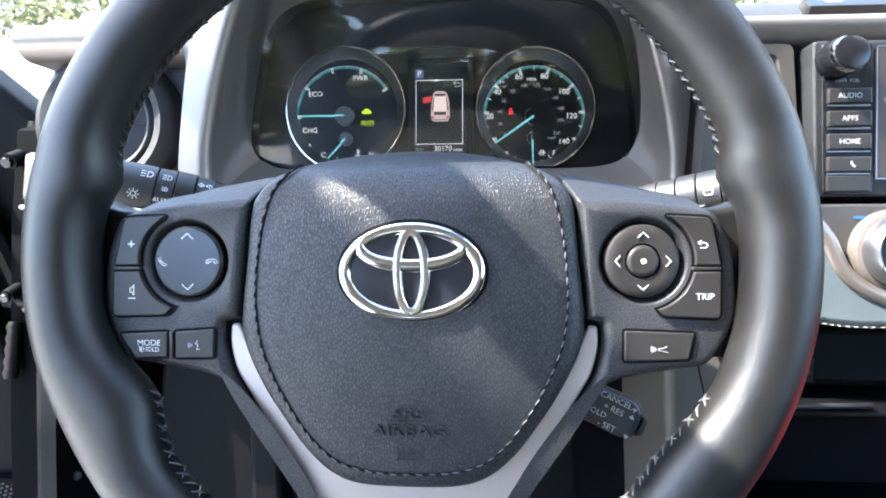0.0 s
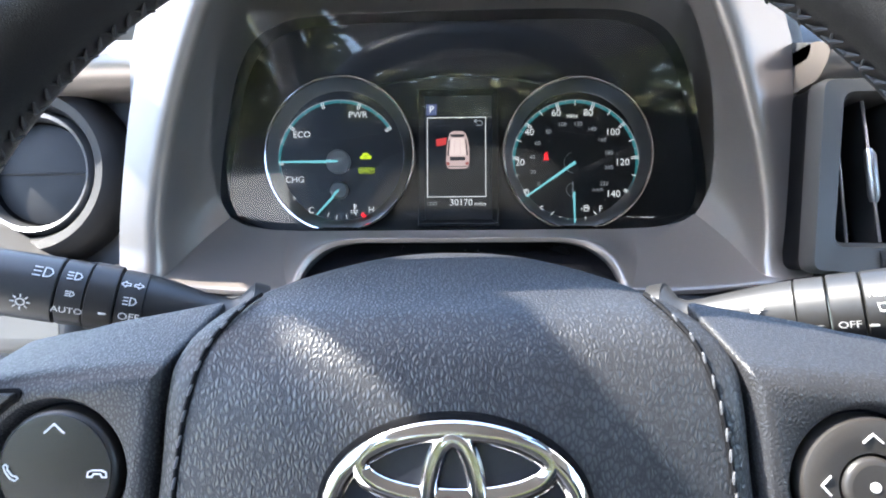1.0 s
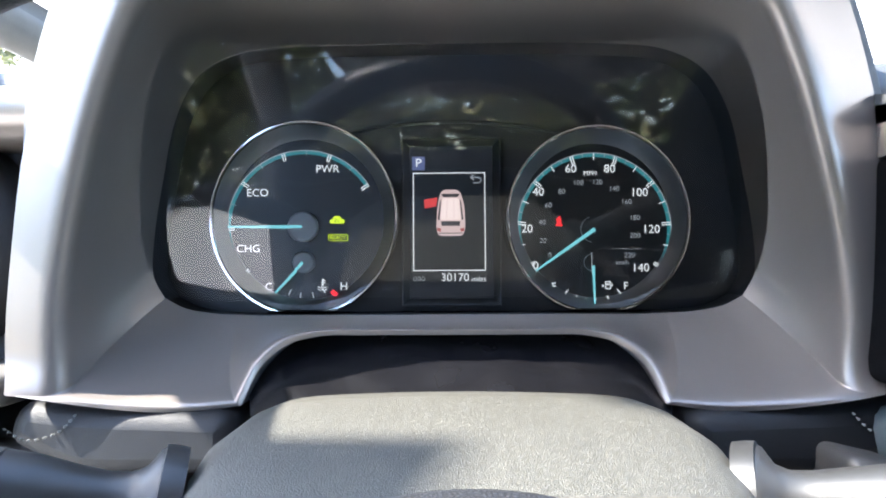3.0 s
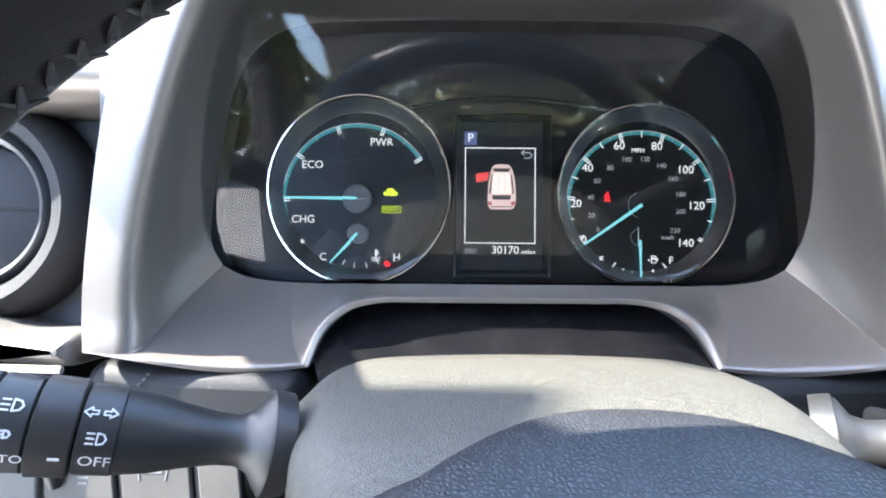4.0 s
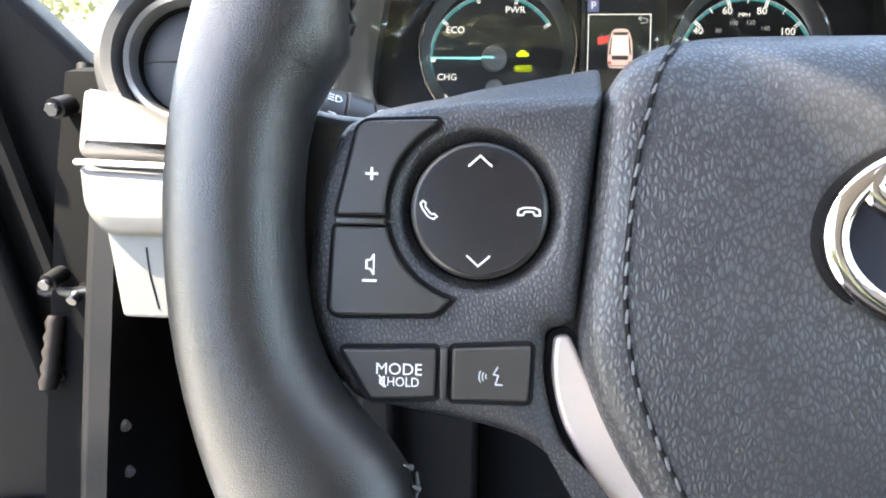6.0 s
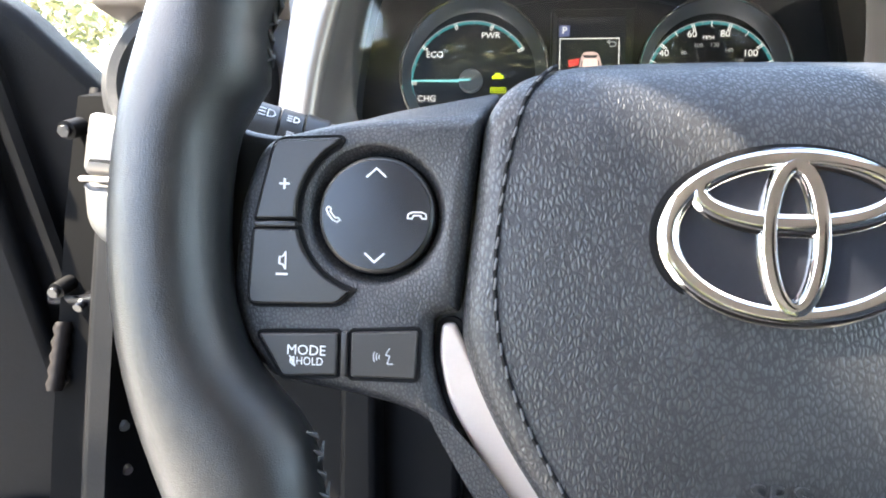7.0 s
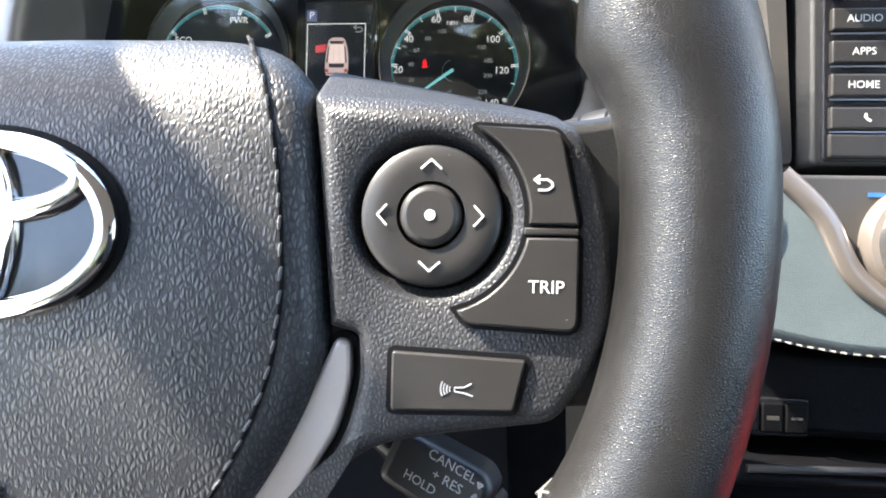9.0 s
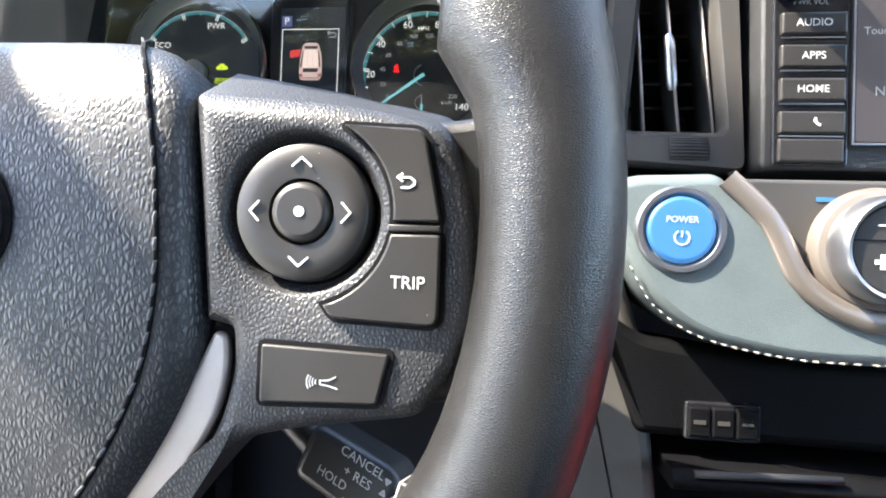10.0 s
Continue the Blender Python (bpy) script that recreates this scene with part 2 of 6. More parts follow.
DOORTRIM = surface("grained_door_trim", (0.010, 0.0105, 0.012), 0.65, spec=0.18, grain=0.6, size=0.0015, pebble=True, wear=0.2, deep=0.0003)
LIT_WHITE = glow("lit_white_print", (0.85, 0.90, 0.92), 0.075)
PALE = surface("pale_satin_trim", (0.13, 0.125, 0.118), 0.42, metal=0.2, grain=0.2, size=0.0007, wear=0.06, deep=0.00005)
LIT_DIM = glow("dim_white_print", (0.55, 0.60, 0.64), 0.035)
LIT_TEAL = glow("lit_teal_scale", (0.05, 0.34, 0.38), 0.038)
LIT_NEEDLE = glow("lit_blue_needle", (0.20, 0.62, 0.68), 0.075)
LIT_LIME = glow("lit_lime_telltale", (0.62, 0.85, 0.02), 0.09)
LIT_RED = glow("lit_red_telltale", (0.95, 0.02, 0.03), 0.1)
LIT_SCREEN = glow("dark_lit_screen", (0.004, 0.006, 0.010), 0.06)
LIT_BADGE = glow("lit_blue_badge", (0.10, 0.13, 0.28), 0.06)
LIT_CAR = glow("lit_pink_car_icon", (0.66, 0.50, 0.48), 0.07)
LIT_DARK = glow("lit_dark_icon_glass", (0.05, 0.05, 0.06), 0.05)
LIT_BLUE = glow("lit_blue_start_button", (0.05, 0.24, 0.62), 0.07)
LIT_RADIO = glow("lit_grey_screen", (0.060, 0.050, 0.052), 0.06)
LENS = clear("clear_lens", 1.58)
GLASS = clear("window_glass", 1.3, (0.93, 0.96, 0.95))


# ---------------------------------------------------------------- mesh helpers
BASE = {}


def thing(name, base, label, category, group="", kind="", turn=None):
    """An empty at its base, in the wheel's axes, to which the parts of one thing belong."""
    ob = new(name)
    ob.empty_display_size = 0.01
    ob.matrix_world = (turn or CAR) @ Matrix.Translation(base)
    BASE[ob] = Vector(base)
    return tagged(ob, label, category, group, kind)


def base_of(ob):
    while ob.parent:
        ob = ob.parent
    return BASE[ob]


def part(name, bm, mat, parent, label="", smooth=40):
    """Links a bmesh, drawn in the wheel's axes, as one mesh under a thing or a part."""
    bmesh.ops.translate(bm, verts=bm.verts, vec=-base_of(parent))
    bmesh.ops.recalc_face_normals(bm, faces=bm.faces)
    me = bpy.data.meshes.new(name)
    for f in bm.faces:
        f.smooth = smooth > 0 and len(f.verts) <= 4
    if smooth:
        lim = radians(smooth)
        for e in bm.edges:
            e.smooth = not (len(e.link_faces) == 2 and e.calc_face_angle(0) > lim)
    bm.to_mesh(me)
    bm.free()
    me.materials.append(mat)
    ob = new(name, me)
    ob.parent = parent
    return tagged(ob, label)


def sheet(name, bm, mat, label, category, kind="structure", turn=None, smooth=40):
    """One mesh that is a thing or a piece of the setting by itself."""
    centre = sum((v.co for v in bm.verts), Vector()) / len(bm.verts)
    ob = thing(name, centre, label, category, kind=kind, turn=turn)
    made = part(name, bm, mat, ob, "", smooth)
    made.parent = None
    made.matrix_world = ob.matrix_world
    BASE[made] = BASE.pop(ob)
    bpy.data.objects.remove(ob)
    made.name = name
    return tagged(made, label, category, "", kind)


def loft(rings, closed=True, cap=(False, False)):
    bm = bmesh.new()
    rows = [[bm.verts.new(p) for p in ring] for ring in rings]
    n = len(rows[0])
    for a, b in zip(rows, rows[1:]):
        for i in range(n if closed else n - 1):
            j = (i + 1) % n
            bm.faces.new((a[i], a[j], b[j], b[i]))
    if cap[0]:
        bm.faces.new(rows[0])
    if cap[1]:
        bm.faces.new(rows[-1][::-1])
    return bm


def join(*many):
    out = bmesh.new()
    for bm in many:
        me = bpy.data.meshes.new("joined")
        bm.to_mesh(me)
        bm.free()
        out.from_mesh(me)
        bpy.data.meshes.remove(me)
    return out


def fillet(points, r, steps=4):
    """A closed outline with its corners rounded by r, or by each corner's own third number."""
    out, n = [], len(points)
    for i, p in enumerate(points):
        rad = p[2] if len(p) > 2 else r
        a, b, c = Vector(points[i - 1][:2]), Vector(p[:2]), Vector(points[(i + 1) % n][:2])
        u, v = a - b, c - b
        d = min(rad, u.length * 0.45, v.length * 0.45)
        if rad < 0.0005:
            out.append(tuple(b))
            continue
        u.normalize(), v.normalize()
        for k in range(steps + 1):
            t = k / steps
            out.append(tuple((b + u * d) * (1 - t) ** 2 + b * 2 * t * (1 - t) + (b + v * d) * t ** 2))
    return out


def spline(points, steps=6, closed=True):
    """A smooth line through the points, in any dimension."""
    p, n, out = [np.array(q, float) for q in points], len(points), []
    for i in range(n if closed else n - 1):
        if closed:
            a, b, c, d = p[i - 1], p[i], p[(i + 1) % n], p[(i + 2) % n]
        else:
            a, b, c, d = p[max(i - 1, 0)], p[i], p[i + 1], p[min(i + 2, n - 1)]
        for k in range(steps):
            t = k / steps
            out.append(tuple(0.5 * (2 * b + (c - a) * t + (2 * a - 5 * b + 4 * c - d) * t * t + (3 * b - a - 3 * c + d) * t ** 3)))
    if not closed:
        out.append(tuple(p[-1]))
    return out


def inset(outline, d):
    """The outline of a shape in a plane, moved inwards by d."""
    n, out = len(outline), []
    area = sum(outline[i - 1][0] * outline[i][1] - outline[i][0] * outline[i - 1][1] for i in range(n))
    s = 1 if area > 0 else -1
    for i in range(n):
        a, b, c = Vector(outline[i - 1]), Vector(outline[i]), Vector(outline[(i + 1) % n])
        e, f = b - a, c - b
        if e.length < 1e-9 or f.length < 1e-9:
            e = f = c - a
        e.normalize(), f.normalize()
        m = Vector((-e.y - f.y, e.x + f.x))
        m = m / max(m.length, 1e-6)
        k = max(0.45, m.dot(Vector((-e.y, e.x))))
        out.append(tuple(b + m * (s * d / k)))
    # where a rounded corner is tighter than d its points meet in one
    bad = [(Vector(out[(i + 1) % n]) - Vector(out[i])).dot(Vector(outline[(i + 1) % n]) - Vector(outline[i])) < 0 for i in range(n)]
    if any(bad) and not all(bad):
        start = next(i for i in range(n) if not bad[i])
        i = start + 1
        while i <= start + n:
            if bad[i % n]:
                j = i
                while bad[(j + 1) % n]:
                    j += 1
                a, b = (i - 1) % n, (j + 1) % n
                hit = geometry.intersect_line_line_2d(Vector(out[a]), Vector(out[a]) + (Vector(outline[(a + 1) % n]) - Vector(outline[a])) * 50, Vector(out[(b + 1) % n]), Vector(out[(b + 1) % n]) + (Vector(outline[b]) - Vector(outline[(b + 1) % n])) * 50)
                hit = hit or sum((Vector(out[k % n]) for k in range(i, j + 2)), Vector((0, 0))) / (j + 2 - i)
                for k in range(i, j + 2):
                    out[k % n] = tuple(hit)
                i = j + 1
            i += 1
    return out


def slab(outline, y0, y1, bevel=0.0, tilt=None, steps=3):
    """A plate with that outline in x and z, its face at y0 towards the driver, its back at y1, its front edge rounded."""
    rings = [[(x, y1, z) for x, z in outline]]
    if bevel:
        for k in range(steps + 1):
            a = k / steps * math.pi / 2
            shape = inset(outline, bevel * (1 - math.cos(a)))
            rings.append([(x, y0 + bevel * (1 - math.sin(a)), z) for x, z in shape])
    else:
        rings.append([(x, y0, z) for x, z in outline])
    bm = loft(rings, True, (True, True))
    if tilt:
        for v in bm.verts:
            v.co.y += tilt(v.co.x, v.co.z)
    return bm


def tube(path, radius, n=12, cap=True, squash=None):
    """A round bar along a path of points, with one radius or one a point."""
    pts = [Vector(p) for p in path]
    rings = []
    side = None
    for i, p in enumerate(pts):
        way = (pts[min(i + 1, len(pts) - 1)] - pts[max(i - 1, 0)]).normalized()
        if side is None:
            side = way.cross(Vector((0, 0, 1)) if abs(way.z) < 0.9 else Vector((1, 0, 0))).normalized()
        side = (side - way * side.dot(way)).normalized()
        up = way.cross(side)
        r = radius[i] if hasattr(radius, "__len__") else radius
        rings.append([p + (side * math.cos(a) * (squash or 1) + up * math.sin(a)) * r for a in (2 * math.pi * k / n for k in range(n))])
    return loft(rings, True, (cap, cap))


def disc(cx, cz, y, r, y1=None, bevel=0.0, n=48, rz=None):
    out = [(cx + r * math.cos(2 * math.pi * k / n), cz + (rz or r) * math.sin(2 * math.pi * k / n)) for k in range(n)]
    return slab(out, y, y + 0.002 if y1 is None else y1, bevel)


def turned(profile, cx, cz, n=56, sx=1.0, sz=1.0, cut=None):
    """A ring or dish turned about an axis along y through (cx, cz): pairs of radius and y."""
    rings = []
    for r, y in profile:
        ring = []
        for k in range(n):
            a = 2 * math.pi * k / n
            z = cz + r * sz * math.sin(a)
            if cut is not None:
                z = max(z, cut)
            ring.append((cx + r * sx * math.cos(a), y, z))
        rings.append(ring)
    return loft(rings, True)


def stroke(points, width, y, closed=False, thick=0.0003):
    """A printed line of that width through points in x and z, on the plane y."""
    pts = [Vector(p) for p in points]
    if closed:
        pts.append(pts[0])
    bms = []
    for a, b in zip(pts, pts[1:]):
        d = b - a
        if d.length < 1e-7:
            continue
        d.normalize()
        m = Vector((-d.y, d.x)) * width / 2
        e = d * width * 0.25
        bms.append(slab([tuple(a - e + m), tuple(a - e - m), tuple(b + e - m), tuple(b + e + m)], y - thick, y))
    return join(*bms)


def arc(cx, cz, r, a0, a1, n=24, rz=None):
    """Points on a circle from angle a0 to a1, in degrees clockwise from the top."""
    return [(cx + r * math.sin(radians(a0 + (a1 - a0) * k / n)), cz + (rz or r) * math.cos(radians(a0 + (a1 - a0) * k / n))) for k in range(n + 1)]


def words(text, size, x, z, y, align="CENTER", turn=0.0, wide=1.0, thick=0.0002, heavy=0.0, raised=0.0):
    """Lettering on the plane y, facing the driver, centred at x and z."""
    cu = bpy.data.curves.new("words", "FONT")
    cu.body, cu.size, cu.align_x, cu.align_y, cu.extrude, cu.resolution_u = text, 1.0, align, "CENTER", raised / size, 3
    cu.offset = heavy
    ob = bpy.data.objects.new("words", cu)
    me = bpy.data.meshes.new_from_object(ob)
    bm = bmesh.new()
    bm.from_mesh(me)
    bpy.data.objects.remove(ob), bpy.data.meshes.remove(me), bpy.data.curves.remove(cu)
    bmesh.ops.transform(bm, verts=bm.verts, matrix=Matrix.Translation((x, y - thick, z)) @ Matrix.Rotation(radians(turn), 4, "Y") @ Matrix.Rotation(radians(90), 4, "X") @ Matrix.Diagonal((size * wide, size, size, 1)))
    return bm


def place(bm, m):
    bmesh.ops.transform(bm, verts=bm.verts, matrix=m)
    return bm


def mirrored(points):
    return [(-x, *rest) for x, *rest in points][::-1]


# ---------------------------------------------------------------- steering wheel
def rim_section(theta):
    """Inner and outer radius of the rim at an angle from the top, in degrees."""
    a = abs((theta + 180) % 360 - 180)
    inner = 0.1515
    for at, width, deep in ((117, 9, 0.0125) if theta < 0 or theta > 180 else (128, 11, 0.006), (75, 4, 0.006)):
        inner -= deep * math.exp(-((a - at) / width) ** 2)
    return inner, 0.1838


def rim_ring(theta, n=28):
    inner, outer = rim_section(theta)
    mid, half = (inner + outer) / 2, (outer - inner) / 2
    s, c = math.sin(radians(theta)), math.cos(radians(theta))
    ring = []
    for k in range(n):
        u = 2 * math.pi * k / n
        cr, sr = math.cos(u), math.sin(u)
        r = mid + half * math.copysign(abs(cr) ** 0.92, cr)
        y = -0.004 + 0.0168 * math.copysign(abs(sr) ** 0.95, sr)
        ring.append((r * s, y, r * c))
    return ring


def zigzag(name, a0, a1, count, wheel):
    """The cross-stitched seam of the leather along the rim's inner side."""
    bms = []
    for i in range(count):
        t = a0 + (a1 - a0) * i / count
        half = (a1 - a0) / count * 0.5
        ends = []
        for d, off in ((-half * 0.8, -0.0026 if abs(t) < 90 else -0.0042), (half * 0.8, 0.0026 if abs(t) < 90 else 0.0042)):
            inner, outer = rim_section(t + d)
            u = radians(180 + (-12 if abs(t) < 90 else -8)) + off / 0.017
            r = (inner + outer) / 2 + (outer - inner) / 2 * math.cos(u) * 1.015
            y = -0.004 + 0.0172 * math.sin(u)
            ends.append((r * math.sin(radians(t + d)), y, r * math.cos(radians(t + d))))
        mid = [(a + b) / 2 for a, b in zip(*ends)]
        k = 1 - 0.0012 / math.hypot(mid[0], mid[2])
        bms.append(tube([ends[0], (mid[0] * k, mid[1] - 0.0007, mid[2] * k), ends[1]], [0.0003, 0.0008, 0.0003], 6))
        flip = [(ends[0][0], ends[1][1], ends[0][2]), (mid[0] * k, mid[1] - 0.0004, mid[2] * k), (ends[1][0], ends[0][1], ends[1][2])]
        if i % 2 == 0:
            bms.append(tube(flip, [0.0003, 0.0006, 0.0003], 6))
    # upper stitches take the shaded tone, lower ones the sunlit tone
    part(name, join(*bms), SHADETHREAD if abs(a0 + a1) < 180 else SUNTHREAD, wheel, "raised waxed cross-stitches in the leather seam, the lower ones painted paler as sunlit")


PAD_HALF = [(0.0, 0.0600), (0.022, 0.0586), (0.042, 0.0540), (0.058, 0.0476), (0.0700, 0.0400), (0.0765, 0.0300), (0.0783, 0.0180), (0.0798, 0.0000), (0.0825, -0.0280), (0.0800, -0.0430), (0.0710, -0.0620),
            (0.0600, -0.0790), (0.0500, -0.0925), (0.0380, -0.1030), (0.0240, -0.1080), (0.0, -0.1090)]
SEAM_HALF = [(0.0560, 0.0478), (0.0608, 0.0420), (0.0660, 0.0330), (0.0705, 0.0150), (0.0728, -0.0060), (0.0730, -0.0230), (0.0700, -0.0410), (0.0620, -0.0600), (0.0510, -0.0780), (0.0420, -0.0885), (0.0320, -0.0955),
             (0.0180, -0.0990), (0.0, -0.0998)]


def pad_y(x, z):
    """How far the airbag cover's face stands towards the driver."""
    r = min(1.0, math.hypot(x / 0.083, (z + 0.028) / 0.081))
    y = -0.0080 + 0.0050 * r ** 2.4
    return y + float(np.interp(z, (0.018, 0.028, 0.036, 0.041, 0.045, 0.050, 0.055, 0.060), (0, 0.0012, 0.0040, 0.0075, 0.0120, 0.0225, 0.0360, 0.0500)))


def airbag_cover(wheel):
    outline = spline(PAD_HALF + mirrored(PAD_HALF[1:-1]), 5)
    rings = [[(x, max(0.045, pad_y(x, z) + 0.02), z) for x, z in inset(outline, 0.0035)], [(x, max(0.022, pad_y(x, z) + 0.013), z) for x, z in inset(outline, 0.0006)]]
    for k, (s, drop) in enumerate(((1.0, 0.0085), (0.992, 0.0048), (0.975, 0.0022), (0.96, 0.0013), (0.945, 0.0007), (0.925, 0.0003), (0.905, 0.0), (0.885, 0.0), (0.86, 0), (0.83, 0.0), (0.8, 0), (0.7, 0), (0.58, 0), (0.45, 0), (0.32, 0), (0.2, 0), (0.1, 0), (0.03, 0))):
        rings.append([(x * s, pad_y(x * s, (z + 0.028) * s - 0.028) + drop, (z + 0.028) * s - 0.028) for x, z in outline])
    cover = part("airbag_cover", loft(rings, True, (False, True)), PAD, wheel, "pebbled black vinyl airbag cover", 60)
    # the sewn seam, one stitch at a time
    line = [Vector(p) for p in spline([(-x, z) for x, z in SEAM_HALF] + SEAM_HALF[-2::-1], 12, False)]
    groove = [(p.x, pad_y(p.x, p.y) - 0.00015, p.y) for p in line]
    part("seam", tube(groove, 0.0007, 6), GAP, cover, "sunken seam")
    mesh = None
    gone, last = 0.0, line[0]
    for p in line[1:]:
        gone += (p - last).length
        if gone > 0.0052:
            gone = 0.0
            way = (p - last).normalized()
            if mesh is None:
                bm = tube([(-0.0019, 0, 0), (-0.0014, -0.0003, 0), (0, -0.00045, 0), (0.0014, -0.0003, 0), (0.0019, 0, 0)], [0.0002, 0.00042, 0.0005, 0.00042, 0.0002], 6)
                mesh = bpy.data.meshes.new("stitch")
                bm.to_mesh(mesh)
                bm.free()
                mesh.materials.append(THREAD)
            ob = new("stitch", mesh)
            ob.parent = cover
            ob.matrix_basis = Matrix.Translation(Vector((p.x, pad_y(p.x, p.y) - 0.0003, p.y)) - base_of(cover)) @ Matrix.Rotation(-math.atan2(way.y, way.x) + 0.12, 4, "Y")
        last = p
    # moulded words
    for text, z, size in (("SRS", -0.0705, 0.0074), ("AIRBAG", -0.0785, 0.0074)):
        # heavier black copy behind the letters, painted as the shade round their edges
        part("lettering_edge_shade", words(text, size, 0.0, z, pad_y(0, z) - 0.00006, wide=1.35, heavy=0.00035), GAP, cover)
        part("moulded_lettering", words(text, size, 0.0, z, pad_y(0, z) - 0.0001, wide=1.35, raised=0.0009), MOULD, cover, "moulded black lettering", 0)
    part("moulded_line", stroke([(-0.0095, -0.0742), (0.0095, -0.0742)], 0.0006, pad_y(0, -0.074) - 0.0001), MOULD, cover)
    y = pad_y(0, -0.0885) - 0.0001
    horn = join(stroke([(-0.0055, -0.0855), (0.0055, -0.0855), (0.0055, -0.0925), (-0.0055, -0.0925)], 0.0005, y, True), stroke([(-0.003, -0.087), (-0.003, -0.091)], 0.0009, y),
                stroke([(-0.001, -0.0895), (0.004, -0.0895), (0.003, -0.0875), (0.0, -0.0875), (-0.001, -0.0895), (0.001, -0.091), (0.003, -0.091), (0.004, -0.0895)], 0.0006, y))
    part("moulded_horn_mark", horn, MOULD, cover)


def oval_bar(cx, cz, a, b, w, y, proud, n=64, lean=0.0):
    """A rounded chrome band that follows an ellipse."""
    rings = []
    for k in range(n):
        u = 2 * math.pi * k / n
        nx, nz = math.cos(u) * b, math.sin(u) * a
        m = math.hypot(nx, nz)
        nx, nz = nx / m, nz / m
        px, pz = cx + a * math.cos(u), cz + b * math.sin(u)
        ww = w * (1 + lean * math.sin(u))
        rings.append([(px + nx * dx * ww, y - h * proud, pz + nz * dx * ww) for dx, h in ((-0.5, -0.6), (-0.5, 0.45), (-0.3, 0.9), (0, 1.0), (0.3, 0.9), (0.5, 0.45), (0.5, -0.6))])
    rings.append(rings[0])
    bm = loft(rings, False)
    bmesh.ops.remove_doubles(bm, verts=bm.verts, dist=1e-6)
    return bm


def emblem(wheel):
    y = -0.0087
    back = part("emblem", disc(0.0018, -0.0048, y, 0.0325, y + 0.004, 0.0008, 64, 0.0218), surface("emblem_blue_black", (0.016, 0.018, 0.024), 0.15), wheel, "oval chrome maker's emblem on a black field")
    part("emblem_rebate", oval_bar(0.0018, -0.0048, 0.0341, 0.0233, 0.0022, -0.0073, 0.0004), GAP, back)
    part("outer_oval", oval_bar(0.0018, -0.0048, 0.0310, 0.0203, 0.0052, y, 0.0024), CHROME, back)
    part("cross_oval", oval_bar(0.0020, 0.0066, 0.0238, 0.0084, 0.0048, y, 0.0025, lean=-0.22), CHROME, back)
    part("upright_oval", oval_bar(0.0016, -0.0048, 0.0064, 0.0182, 0.0050, y, 0.0028), CHROME, back)


POD_HALF = [(0.0785, 0.0285, 0.002), (0.1190, 0.0262, 0.012), (0.1430, 0.0210, 0.006), (0.1500, 0.0040, 0.01), (0.1515, -0.0250, 0.006), (0.1465, -0.0370, 0.004), (0.1385, -0.0485, 0.004), (0.1250, -0.0505, 0.008),
            (0.1090, -0.0530, 0.01), (0.0940, -0.0565, 0.01), (0.0825, -0.0670, 0.01), (0.0715, -0.0805, 0.01), (0.0610, -0.0955, 0.006), (0.0495, -0.1145, 0.002), (0.0485, -0.1138, 0.001), (0.0559, -0.1027, 0.006), (0.0763, -0.0732, 0.01), (0.0879, -0.0540, 0.006),
            (0.0912, -0.0400, 0.004), (0.0906, -0.0290, 0.002), (0.0835, -0.0275, 0.001)]


def switch_pod(wheel, side):
    outline = fillet([(side * x, z, r) for x, z, r in POD_HALF], 0.004)

    bm = slab(outline, -0.0005, 0.030, 0.0046, None, 5)
    for v in bm.verts:
        # the top of the housing rises towards its back
        k = max(0.0, min(1.0, (v.co.z - 0.010) / 0.010)) * max(0.0, v.co.y) / 0.030
        v.co.x -= side * 0.005 * k * max(0.0, min(1.0, (0.096 - abs(v.co.x)) / 0.015))
        v.co.z += k * (0.0095 + 0.006 * max(0.0, min(1.0, (0.119 - abs(v.co.x)) / 0.04)))
    front = min((f for f in bm.faces if len(f.verts) > 4), key=lambda f: f.calc_center_median().y)
    loop = list(front.verts)
    bmesh.ops.delete(bm, geom=[front], context="FACES_ONLY")
    rings = [[bm.verts.new((side * 0.108 + r * math.cos(a), y, r * math.sin(a))) for a in (2 * math.pi * i / 48 for i in range(48))] for r, y in ((0.0208, -0.0005), (0.0202, -0.0001), (0.0194, 0.0014), (0.0182, 0.0040), (0.0176, 0.0052), (0.0170, 0.0056))]
    for a, b in zip(rings, rings[1:]):
        for i in range(48):
            bm.faces.new((a[i], a[(i + 1) % 48], b[(i + 1) % 48], b[i]))
    corners = loop + rings[0]
    flat = [Vector((v.co.x, v.co.z)) for v in corners]
    n = len(loop)
    bounds = [(i, (i + 1) % n) for i in range(n)] + [(n + i, n + (i + 1) % 48) for i in range(48)]
    where, _, tris, origin, _, _ = geometry.delaunay_2d_cdt(flat, bounds, [list(range(n))], 1, 1e-6)
    spots = [corners[o[0]] if o else bm.verts.new((p.x, -0.0005, p.y)) for p, o in zip(where, origin)]
    for tri in tris:
        ends = [spots[k] for k in tri]
        if any(v not in rings[0] for v in ends) and len(set(ends)) == 3 and bm.faces.get(ends) is None:
            bm.faces.new(ends)
    bmesh.ops.remove_doubles(bm, verts=bm.verts, dist=2e-5)
    bmesh.ops.triangulate(bm, faces=[f for f in bm.faces if len(f.verts) > 4])
    pod = part("switch_pod", bm, POD, wheel, "black grained switch housing on the spoke", 50)
    return pod


